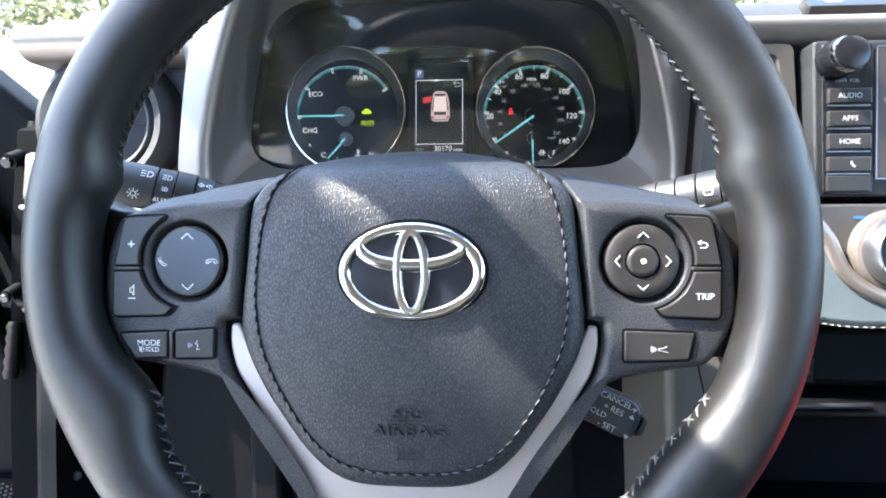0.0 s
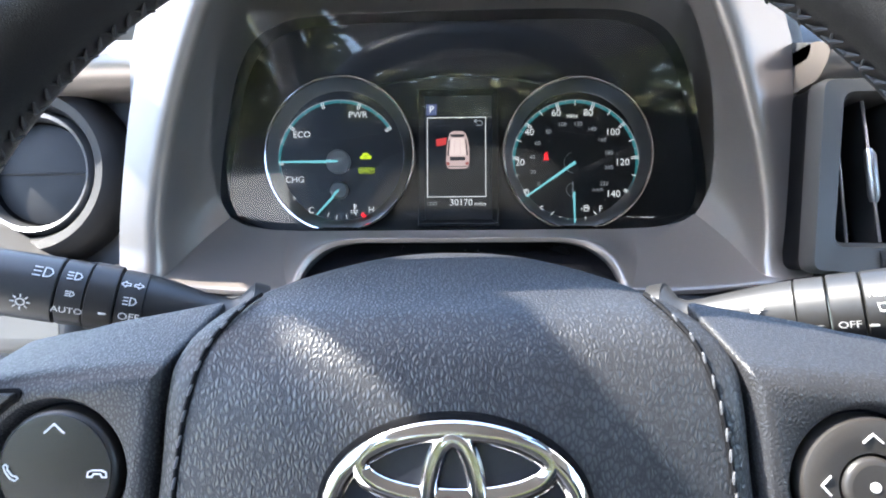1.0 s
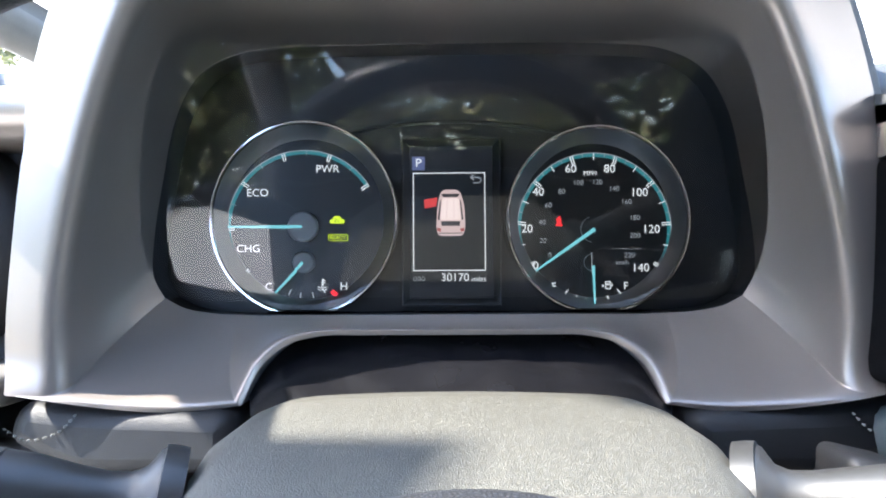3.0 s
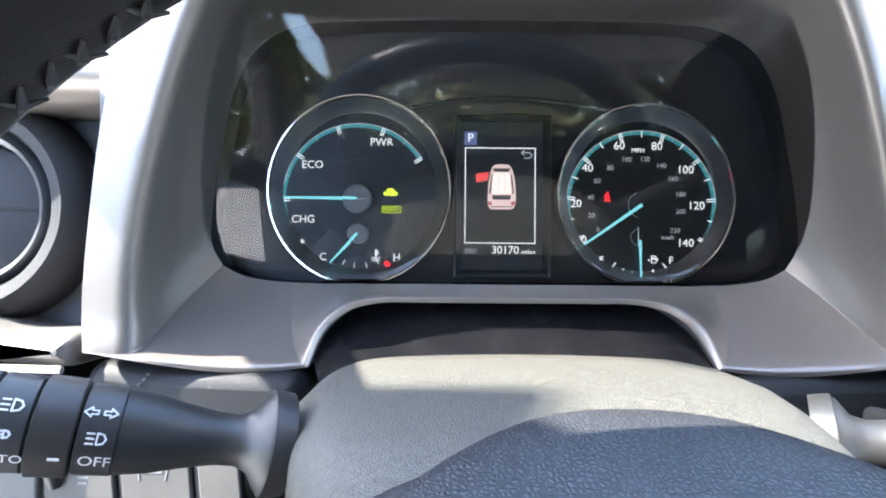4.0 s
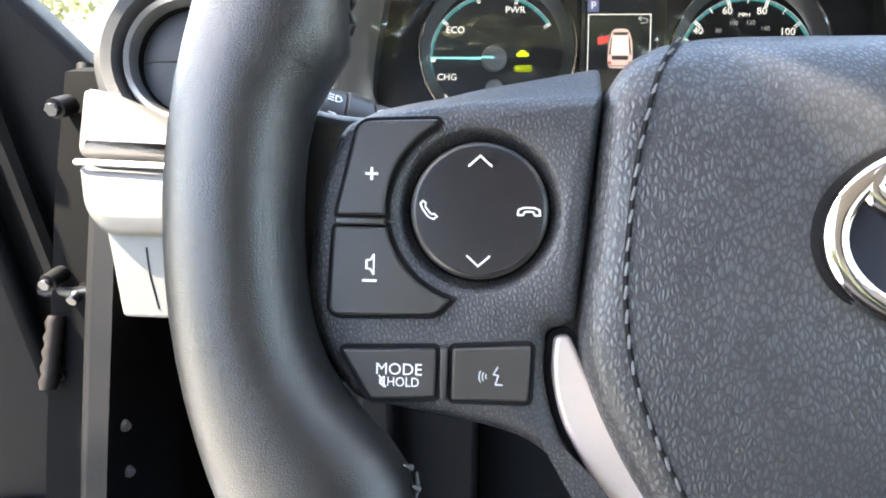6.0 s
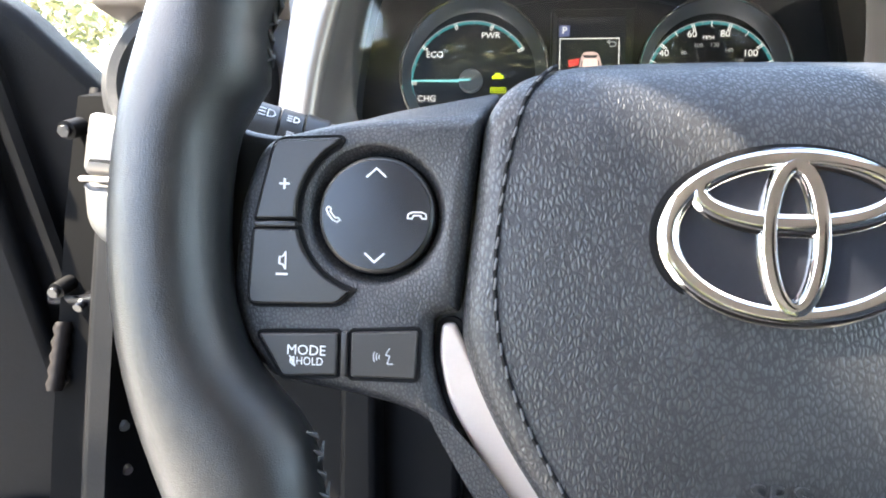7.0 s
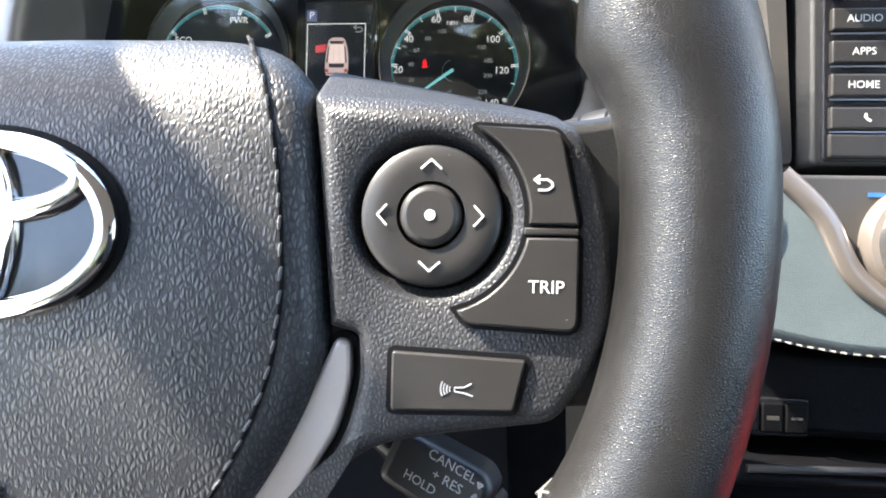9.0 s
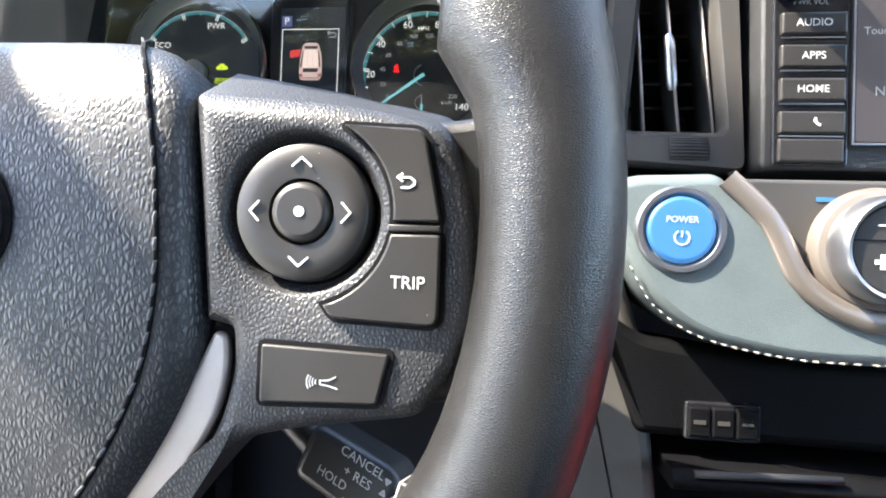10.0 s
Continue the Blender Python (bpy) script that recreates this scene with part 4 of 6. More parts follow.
# ---------------------------------------------------------------- instrument hood and cluster
# matched lines, from the bottom middle round one side to the top middle: opening x z | crease x y z | outer edge x y z
HOOD_HALF = [
    (0.000, 0.0790, 0.000, 0.2630, 0.0735, 0.000, 0.2650, 0.0690), (0.050, 0.0790, 0.050, 0.2630, 0.0735, 0.050, 0.2650, 0.0690),
    (0.085, 0.0790, 0.078, 0.2620, 0.0730, 0.078, 0.2640, 0.0685), (0.105, 0.0790, 0.097, 0.2570, 0.0685, 0.095, 0.2590, 0.0640),
    (0.120, 0.0790, 0.110, 0.2490, 0.0560, 0.107, 0.2510, 0.0530), (0.132, 0.0795, 0.117, 0.2380, 0.0370, 0.114, 0.2400, 0.0345),
    (0.145, 0.0800, 0.140, 0.2320, 0.0365, 0.139, 0.2345, 0.0325), (0.165, 0.0830, 0.170, 0.2270, 0.0385, 0.170, 0.2290, 0.0345),
    (0.180, 0.0900, 0.1985, 0.2225, 0.0430, 0.2210, 0.2120, 0.0460), (0.1875, 0.1040, 0.1985, 0.2190, 0.0720, 0.2190, 0.2080, 0.0740),
    (0.1870, 0.1300, 0.1930, 0.2140, 0.1080, 0.2140, 0.2040, 0.1130), (0.1820, 0.1650, 0.1800, 0.2060, 0.1540, 0.2050, 0.1990, 0.1650),
    (0.1740, 0.2050, 0.1610, 0.1970, 0.2040, 0.1880, 0.1930, 0.2250), (0.1600, 0.2310, 0.1410, 0.1900, 0.2400, 0.1680, 0.1880, 0.2640),
    (0.1350, 0.2450, 0.1090, 0.1820, 0.2660, 0.1300, 0.1820, 0.2890), (0.0980, 0.2490, 0.0700, 0.1770, 0.2790, 0.0800, 0.1780, 0.3000),
    (0.0500, 0.2500, 0.0350, 0.1745, 0.2840, 0.0400, 0.1755, 0.3040), (0.000, 0.2500, 0.000, 0.1735, 0.2855, 0.000, 0.1745, 0.3050)]
MID = -0.004


def eased(points, steps):
    """A smooth closed line that keeps tight corners free of loops: knots set by the root of each span."""
    p, n, out = [np.array(q, float) for q in points], len(points), []
    for i in range(n):
        a, b, c, d = p[i - 1], p[i], p[(i + 1) % n], p[(i + 2) % n]
        t1 = np.linalg.norm(b - a) ** 0.5
        t2 = t1 + np.linalg.norm(c - b) ** 0.5
        t3 = t2 + np.linalg.norm(d - c) ** 0.5
        for k in range(steps):
            t = t1 + (t2 - t1) * k / steps
            e, f, g = a + (b - a) * (t / t1), b + (c - b) * ((t - t1) / (t2 - t1)), c + (d - c) * ((t - t2) / (t3 - t2))
            u, v = e + (f - e) * (t / t2), f + (g - f) * ((t - t1) / (t3 - t1))
            out.append(tuple(u + (v - u) * ((t - t1) / (t2 - t1))))
    return out


def hood_rows():
    half = HOOD_HALF
    sharp = []
    for i, row in enumerate(half):
        if i in (5, 8):
            sharp += [tuple(a + (b - a) * 0.08 for a, b in zip(row, half[i - 1])), row, tuple(a + (b - a) * 0.08 for a, b in zip(row, half[i + 1]))]
        else:
            sharp.append(row)
    half = sharp
    whole = [tuple(-v if i in (0, 2, 5) else v for i, v in enumerate(row)) for row in half] + half[-2:0:-1]
    return eased(whole, 5)


def instrument_hood():
    ob = thing("instrument_hood", (MID, 0.26, 0.05), "bronze-grey satin instrument hood round the dials", "instrument hood")
    rows = hood_rows()
    lip = [(x + MID, 0.288, z) for x, z, *_ in rows]
    crease = [(c[2] + MID, c[3], c[4]) for c in rows]
    outer = []
    for c in rows:
        # the sides fall away from the driver outside the crease
        far = (0.030 if c[5] > 0 else 0.011) * max(0.0, min(1.0, (c[7] - 0.040) / 0.02)) * max(0.0, min(1.0, (0.30 - c[7]) / 0.05)) * max(0.0, min(1.0, (abs(c[5]) - 0.10) / 0.06))
        k = (c[6] + 0.12 + far) / (c[6] + 0.12)
        outer.append((c[5] * k + MID, c[6] + far, 0.06 + (c[7] - 0.06) * k))

    def between(a, b, t, push=0.0):
        out = []
        for p, q in zip(a, b):
            m = Vector(p).lerp(Vector(q), t)
            c = Vector((MID, m.y, 0.155))
            d = (m - c)
            d.y = 0
            out.append(tuple(m + d.normalized() * push))
        return out
    soft = [between(lip, crease, t, 0.006 * math.sin(t * math.pi)) for t in (0.12, 0.3, 0.5, 0.68)]
    # the crease is a generous soft curve from the funnel on to the outer band
    first, last = between(lip, crease, 0.80, 0.004), between(crease, outer, 0.45)
    bend = []
    for t in (0.0, 0.15, 0.3, 0.45, 0.6, 0.75, 0.9, 1.0):
        bend.append([tuple(Vector(a) * (1 - t) ** 2 + Vector(b) * 2 * t * (1 - t) + Vector(c) * t ** 2) for a, b, c in zip(first, crease, last)])
    round_edge = [between(crease, outer, 0.8), between(crease, outer, 0.95)]
    back = [(p[0], p[1] + 0.010, p[2]) for p in outer]
    bm = loft([lip, *soft, *bend, *round_edge, outer, back], True)
    bmesh.ops.remove_doubles(bm, verts=bm.verts, dist=1e-6)
    part("shell", bm, HOOD, ob, "", 60)
    cowl = []
    for p in outer:
        bulge = max(0.0, min(1.0, (p[2] - 0.13) / 0.06))
        d = Vector((p[0] - MID, 0, p[2] - 0.12)).normalized()
        cowl.append([tuple(Vector(p) + d * s * bulge + Vector((0, y, 0))) for s, y in ((-0.001, 0.004), (0.010, 0.008), (0.020, 0.020), (0.026, 0.045), (0.026, 0.12))])
    part("cowl", loft([list(r) for r in zip(*cowl)], True), DASH, ob, "dark grained plastic cowl behind the hood", 60)
    part("shade", loft([[(x + MID, 0.2882, z) for x, z, *_ in rows], [(x + MID, 0.312, z) for x, z, *_ in rows]], True), PLATE, ob)


instrument_hood()

FACE_Y = 0.3030
INK = 0.3024
cluster = thing("instrument_cluster", (MID, 0.31, 0.13), "lit instrument cluster with two chrome-ringed dials and a screen", "instrument cluster")


def cluster_plate():
    rows = hood_rows()
    outline = [(x + MID, z) for x, z, *_ in rows]
    part("plate", slab(inset(outline, -0.002), 0.3075, 0.330), PLATE, cluster, "matt black backing plate")
    # raised ridge across the plate above the dials
    crest = [(x, 0.3070, 0.205 - 0.05 * ((x - MID) / 0.18) ** 2) for x in (MID - 0.13 + 0.26 * k / 24 for k in range(25))]
    part("ridge", tube(crest, 0.0012, 6), PLATE, cluster)
    # clear curved lens
    rings = []
    for j in range(15):
        v = j / 14
        row = []
        for i in range(29):
            u = -1 + 2 * i / 28
            z = 0.0795 + 0.156 * v
            half = 0.190 if v < 0.55 else 0.190 - 0.030 * ((v - 0.55) / 0.45) ** 2
            row.append((MID + half * u, 0.2960 - 0.051 * v - 0.002 * math.sin(v * math.pi) + 0.007 * (1 - u * u), z))
        rings.append(row)
    lens = part("lens", loft(rings, False), LENS, cluster, "clear curved cover lens", 180)
    lens.visible_shadow = False


def dial(cx, cz, rx, rz, cut, label):
    sx, sz = 1.0, rz / rx
    d = part("dial", turned([(rx - 0.0095, FACE_Y + 0.0008), (rx - 0.004, FACE_Y + 0.0006), (0.0003, FACE_Y)], cx, cz, 72, sx, sz, cut + 0.001), FACE, cluster, label)
    part("bezel", turned([(rx + 0.0012, 0.3075), (rx + 0.0012, 0.2945), (rx + 0.0004, 0.2925), (rx - 0.0006, 0.2925), (rx - 0.0014, 0.2940)], cx, cz, 72, sx, sz, cut), CHROME, d, "bright chrome ring")
    part("well", turned([(rx - 0.0014, 0.2940), (rx - 0.0030, 0.2965), (rx - 0.0075, FACE_Y - 0.001), (rx - 0.0090, FACE_Y)], cx, cz, 72, sx, sz, cut + 0.0006), DIALRING, d, "smoked metal inner ring")
    return d


def ticks(cx, cz, r, angles, length, width, mat, parent, name="scale_mark"):
    for a in angles:
        s, k = math.sin(radians(a)), math.cos(radians(a))
        part(name, stroke([(cx + (r - length) * s, cz + (r - length) * k), (cx + r * s, cz + r * k)], width, INK), mat, parent)


def band(cx, cz, r, a0, a1, w, parent, name="scale_band"):
    part(name, stroke(arc(cx, cz, r, a0, a1, max(8, int(abs(a1 - a0) / 5))), w, INK + 0.0002), LIT_TEAL, parent)
    part("scale_line", stroke(arc(cx, cz, r + w * 0.62, a0, a1, max(8, int(abs(a1 - a0) / 5))), 0.0005, INK), LIT_DIM, parent)


def needle(cx, cz, tip, parent, hub, w=0.0017, lit=LIT_NEEDLE, tail=0.0):
    d = Vector((tip[0] - cx, tip[1] - cz))
    n = d.normalized()
    m = Vector((-n.y, n.x))
    a = Vector((cx, cz)) - n * tail
    b = Vector(tip)
    part("needle", slab([tuple(a + m * w * 0.6), tuple(a - m * w * 0.6), tuple(b - m * w * 0.3), tuple(b + m * w * 0.3)], INK - 0.0030, INK - 0.0022, 0.0002), lit, parent, "lit blue needle")
    if hub:
        h = part("needle_hub", disc(cx, cz, INK - 0.0050, hub, INK, 0.0012, 36), HUBGREY, parent)
        part("hub_slot", slab([tuple(a + n * 0.0 + m * 0.0009), tuple(a - m * 0.0009), tuple(a + n * hub - m * 0.0009), tuple(a + n * hub + m * 0.0009)], INK - 0.0053, INK - 0.0049), lit, h)


def say(text, size, x, z, parent, mat=None, **kw):
    return part("lettering", words(text, size, x, z, INK, **kw), mat or LIT_WHITE, parent)


def power_dial():
    cx, cz = -0.1005, 0.1352
    d = dial(-0.0985, 0.1405, 0.0595, 0.0620, 0.0815, "black hybrid power dial")
    band(cx, cz, 0.0492, -128, 57, 0.0022, d)
    majors = [-128, -91, -54, -16, 20, 57]
    ticks(cx, cz, 0.0505, [a + e for a in majors for e in (-0.9, 0.9)], 0.0052, 0.0006, LIT_WHITE, d)
    ticks(cx, cz, 0.0505, [-110, -72, -35, 2, 39], 0.0035, 0.0004, LIT_DIM, d)
    say("ECO", 0.0072, -0.1310, 0.1578, d), say("PWR", 0.0072, -0.0850, 0.1732, d), say("CHG", 0.0072, -0.1368, 0.1212, d)
    say("C", 0.0072, -0.1232, 0.0962, d), say("H", 0.0072, -0.0742, 0.0962, d)
    ticks(-0.0990, 0.1150, 0.0262, [-155, -172, 169, 151], 0.0034, 0.0005, LIT_WHITE, d)
    part("hot_mark", stroke([(-0.0815, 0.0930), (-0.0795, 0.0910)], 0.0028, INK), LIT_RED, d)
    temp = join(stroke([(-0.0880, 0.1012), (-0.0880, 0.0970)], 0.0010, INK), stroke([(-0.0880, 0.1002), (-0.0862, 0.1002)], 0.0006, INK), stroke([(-0.0880, 0.0988), (-0.0862, 0.0988)], 0.0006, INK),
                stroke([(-0.0908, 0.0962), (-0.0896, 0.0955), (-0.0884, 0.0962), (-0.0872, 0.0955), (-0.0852, 0.0962)], 0.0005, INK), stroke([(-0.0908, 0.0946), (-0.0896, 0.0939), (-0.0884, 0.0946), (-0.0872, 0.0939), (-0.0852, 0.0946)], 0.0005, INK))
    part("temperature_mark", temp, LIT_WHITE, d)
    needle(cx, cz, (-0.1495, 0.1356), d, 0.0098, 0.0020)
    needle(-0.0998, 0.1122, (-0.1182, 0.0925), d, 0.0070, 0.0019)
    car = fillet([(-0.0835, 0.1382), (-0.0833, 0.1398), (-0.0815, 0.1402), (-0.0805, 0.1422), (-0.0772, 0.1422), (-0.0758, 0.1404), (-0.0740, 0.1398), (-0.0738, 0.1382), (-0.0750, 0.1375), (-0.0825, 0.1375)], 0.0004)
    ev = part("car_telltale", slab(car, INK - 0.0003, INK), LIT_LIME, d, "lit lime green car sign")
    part("lettering", words("EV", 0.0032, -0.0787, 0.1392, INK - 0.0004), LIT_DARK, ev)
    box = fillet([(-0.0842, 0.1262), (-0.0842, 0.1302), (-0.0718, 0.1302), (-0.0718, 0.1262)], 0.0006)
    part("ready_frame", stroke(box, 0.0003, INK, True), LIT_LIME, d)
    say("READY", 0.0034, -0.0780, 0.1282, d, LIT_LIME)


def speed_dial():
    cx, cz = 0.0885, 0.1325
    d = dial(0.0890, 0.1385, 0.0575, 0.0595, 0.0815, "black speedometer dial")
    band(cx, cz, 0.0485, -119, 120, 0.0022, d)
    step = 239 / 14
    ticks(cx, cz, 0.0498, [-119 + 2 * step * k + e for k in range(8) for e in (-0.9, 0.9)], 0.0055, 0.0006, LIT_WHITE, d)
    ticks(cx, cz, 0.0498, [-119 + step * (2 * k + 1) for k in range(7)], 0.0042, 0.0006, LIT_WHITE, d)
    ticks(cx, cz, 0.0498, [-119 + step / 2 * k for k in range(1, 28) if k % 2], 0.0022, 0.0004, LIT_DIM, d)
    for text, x, z in (("0", 0.0505, 0.1090), ("20", 0.0452, 0.1330), ("40", 0.0528, 0.1570), ("60", 0.0740, 0.1720), ("80", 0.0992, 0.1718), ("100", 0.1182, 0.1562), ("120", 0.1255, 0.1322), ("140", 0.1182, 0.1072)):
        say(text, 0.0076, x, z, d)
    for text, x, z in (("0", 0.0598, 0.1158), ("20", 0.0555, 0.1252), ("40", 0.0550, 0.1372), ("60", 0.0592, 0.1482), ("80", 0.0680, 0.1572), ("100", 0.0788, 0.1628), ("120", 0.0912, 0.1632), ("140", 0.1020, 0.1588), ("160", 0.1098, 0.1502), ("180", 0.1150, 0.1398), ("200", 0.1150, 0.1282), ("220", 0.1112, 0.1155)):
        say(text, 0.0046, x, z, d, LIT_DIM)
    say("MPH", 0.0044, 0.0865, 0.1690, d), say("km/h", 0.0042, 0.1065, 0.1108, d, LIT_DIM)
    say("E", 0.0068, 0.0622, 0.0955, d), say("F", 0.0068, 0.1085, 0.0955, d)
    ticks(0.0872, 0.1110, 0.0270, [-138, -154, -169, 175, 157, 138], 0.0036, 0.0006, LIT_WHITE, d)
    pump = join(stroke([(0.0955, 0.0940), (0.0955, 0.0985), (0.0985, 0.0985), (0.0985, 0.0940)], 0.0005, INK, True), stroke([(0.0962, 0.0968), (0.0978, 0.0968)], 0.0010, INK), stroke([(0.0985, 0.0960), (0.0996, 0.0955), (0.0996, 0.0972)], 0.0004, INK), stroke([(0.0940, 0.0962), (0.0932, 0.0958), (0.0940, 0.0954)], 0.0005, INK, True))
    part("fuel_mark", pump, LIT_WHITE, d)
    needle(cx, cz, (0.0502, 0.1058), d, 0, 0.0020)
    needle(0.0872, 0.1110, (0.0878, 0.0835), d, 0, 0.0015, tail=-0.002)
    part("hub_slit", stroke([(0.0868, 0.1040), (0.0868, 0.1175)], 0.0005, INK), LIT_DIM, d)
    part("hub_arc", stroke(arc(0.0872, 0.1110, 0.0055, -170, -10, 10), 0.0004, INK), GREYPRINT, d)
    part("hub_arc", stroke(arc(cx, cz, 0.0085, -170, -20, 10), 0.0004, INK), GREYPRINT, d)
    belt = join(stroke([(0.0660, 0.1405), (0.0661, 0.1404)], 0.0018, INK), stroke([(0.0660, 0.1388), (0.0660, 0.1362)], 0.0028, INK), stroke([(0.0642, 0.1392), (0.0678, 0.1352)], 0.0006, INK), stroke([(0.0640, 0.1352), (0.0680, 0.1352)], 0.0008, INK))
    part("belt_telltale", belt, LIT_RED, d, "lit red seat belt warning light")


def trip_screen():
    y = 0.3040
    s = part("screen", slab(fillet([(-0.0312, 0.0880), (-0.0312, 0.1880), (0.0232, 0.1880), (0.0232, 0.0880)], 0.001), y, 0.309), LIT_SCREEN, cluster, "dark lit trip computer screen")
    hole = [(-0.0312, 0.0880), (-0.0312, 0.1880), (0.0232, 0.1880), (0.0232, 0.0880)]
    rim = [(-0.0365, 0.0830), (-0.0365, 0.1925), (0.0285, 0.1925), (0.0285, 0.0830)]
    rings = [[(x, 0.3075, z) for x, z in rim], [(x, 0.2985, z) for x, z in inset(rim, 0.0004)], [(x, 0.2975, z) for x, z in inset(rim, 0.0014)], [(x, 0.3040, z) for x, z in hole]]
    part("screen_frame", loft(rings, True), PLATE, s, "raised black screen surround", 20)
    t = y - 0.0004
    part("screen_border", stroke([(-0.0288, 0.1064), (-0.0288, 0.1702), (0.0180, 0.1702), (0.0180, 0.1064)], 0.0006, t, True), LIT_WHITE, s)
    part("gear_badge", slab([(-0.0296, 0.1722), (-0.0296, 0.1812), (-0.0212, 0.1812), (-0.0212, 0.1722)], t - 0.0001, t), LIT_BADGE, s)
    part("lettering", words("P", 0.0082, -0.0254, 0.1767, t - 0.0002), LIT_WHITE, s)
    part("return_mark", join(stroke([(0.0092, 0.1672), (0.0142, 0.1672), (0.0156, 0.1660), (0.0156, 0.1648), (0.0142, 0.1636), (0.0106, 0.1636)], 0.0007, t), stroke([(0.0108, 0.1688), (0.0088, 0.1672), (0.0108, 0.1656)], 0.0007, t)), LIT_DIM, s)
    cx, cz = -0.0042, 0.1455
    body = fillet([(cx - 0.0066, cz + 0.0140, 0.004), (cx + 0.0060, cz + 0.0140, 0.004), (cx + 0.0092, cz + 0.0030, 0.006), (cx + 0.0096, cz - 0.0120, 0.003), (cx + 0.0078, cz - 0.0168, 0.003), (cx - 0.0084, cz - 0.0168, 0.003), (cx - 0.0100, cz - 0.0120, 0.003), (cx - 0.0092, cz + 0.0030, 0.006)], 0.002)
    icon = part("car_icon", slab(body, t - 0.0002, t), LIT_CAR, s, "pale car picture with a red open door")
    part("outline", stroke(body, 0.0006, t - 0.0002, True), LIT_DARK, icon)
    roof = fillet([(cx - 0.0056, cz + 0.0080), (cx + 0.0050, cz + 0.0080), (cx + 0.0064, cz - 0.0062), (cx - 0.0070, cz - 0.0062)], 0.0015)
    part("roof", slab(roof, t - 0.0006, t - 0.0004), glow("lit_pale_roof_icon", (0.80, 0.66, 0.62), 0.085), icon)
    for side in (-1, 1):
        part("side_glass", slab([(cx - 0.0003 + side * 0.0060, cz + 0.0076), (cx - 0.0003 + side * 0.0070, cz + 0.0060), (cx - 0.0003 + side * 0.0084, cz - 0.0058), (cx - 0.0003 + side * 0.0072, cz - 0.0062)], t - 0.0005, t - 0.0003), LIT_DARK, icon)
        part("tail_light", slab([(cx - 0.0003 + side * 0.0062, cz - 0.0118), (cx - 0.0003 + side * 0.0090, cz - 0.0110), (cx - 0.0003 + side * 0.0088, cz - 0.0135), (cx - 0.0003 + side * 0.0066, cz - 0.0138)], t - 0.0006, t - 0.0003), glow("lit_dull_red_icon", (0.42, 0.08, 0.08), 0.05), icon)
    part("front_glass", slab([(cx - 0.0050, cz + 0.0088), (cx + 0.0044, cz + 0.0088), (cx + 0.0058, cz + 0.0110), (cx - 0.0064, cz + 0.0110)], t - 0.0005, t - 0.0003), LIT_DARK, icon)
    part("rear_glass", slab([(cx - 0.0066, cz - 0.0070), (cx + 0.0060, cz - 0.0070), (cx + 0.0056, cz - 0.0100), (cx - 0.0062, cz - 0.0100)], t - 0.0005, t - 0.0003), LIT_DARK, icon)
    part("bumper_line", stroke([(cx - 0.0078, cz - 0.0148), (cx + 0.0072, cz - 0.0148)], 0.0006, t - 0.0004), LIT_DARK, icon)
    for k in (-0.0025, 0.0018):
        part("roof_line", stroke([(cx + k, cz + 0.0070), (cx + k * 1.15, cz - 0.0052)], 0.0004, t - 0.0006), LIT_CAR, icon)
    part("open_door", slab([(cx - 0.0088, cz + 0.0086), (cx - 0.0176, cz + 0.0072), (cx - 0.0172, cz + 0.0014), (cx - 0.0096, cz + 0.0030)], t - 0.0005, t - 0.0003), glow("lit_red_door_icon", (0.55, 0.05, 0.05), 0.09), icon, "red open door")
    part("lettering", words("ODO", 0.0042, -0.0252, 0.1008, t, wide=0.8), LIT_DIM, s)
    part("lettering", words("30170", 0.0074, -0.0018, 0.1016, t), LIT_WHITE, s)
    part("lettering", words("miles", 0.0046, 0.0136, 0.1006, t), LIT_WHITE, s)


cluster_plate()
power_dial()
speed_dial()
trip_screen()


# ---------------------------------------------------------------- dashboard, in the wheel's axes
def across(profile, x0, x1, n=2, bow=None):
    """A moulding of one profile in y and z, drawn out along x."""
    rings = []
    for k in range(n):
        x = x0 + (x1 - x0) * k / (n - 1)
        rings.append([(x, y, z + (bow(x) if bow else 0)) for y, z in profile])
    return loft(rings, True, (True, True))


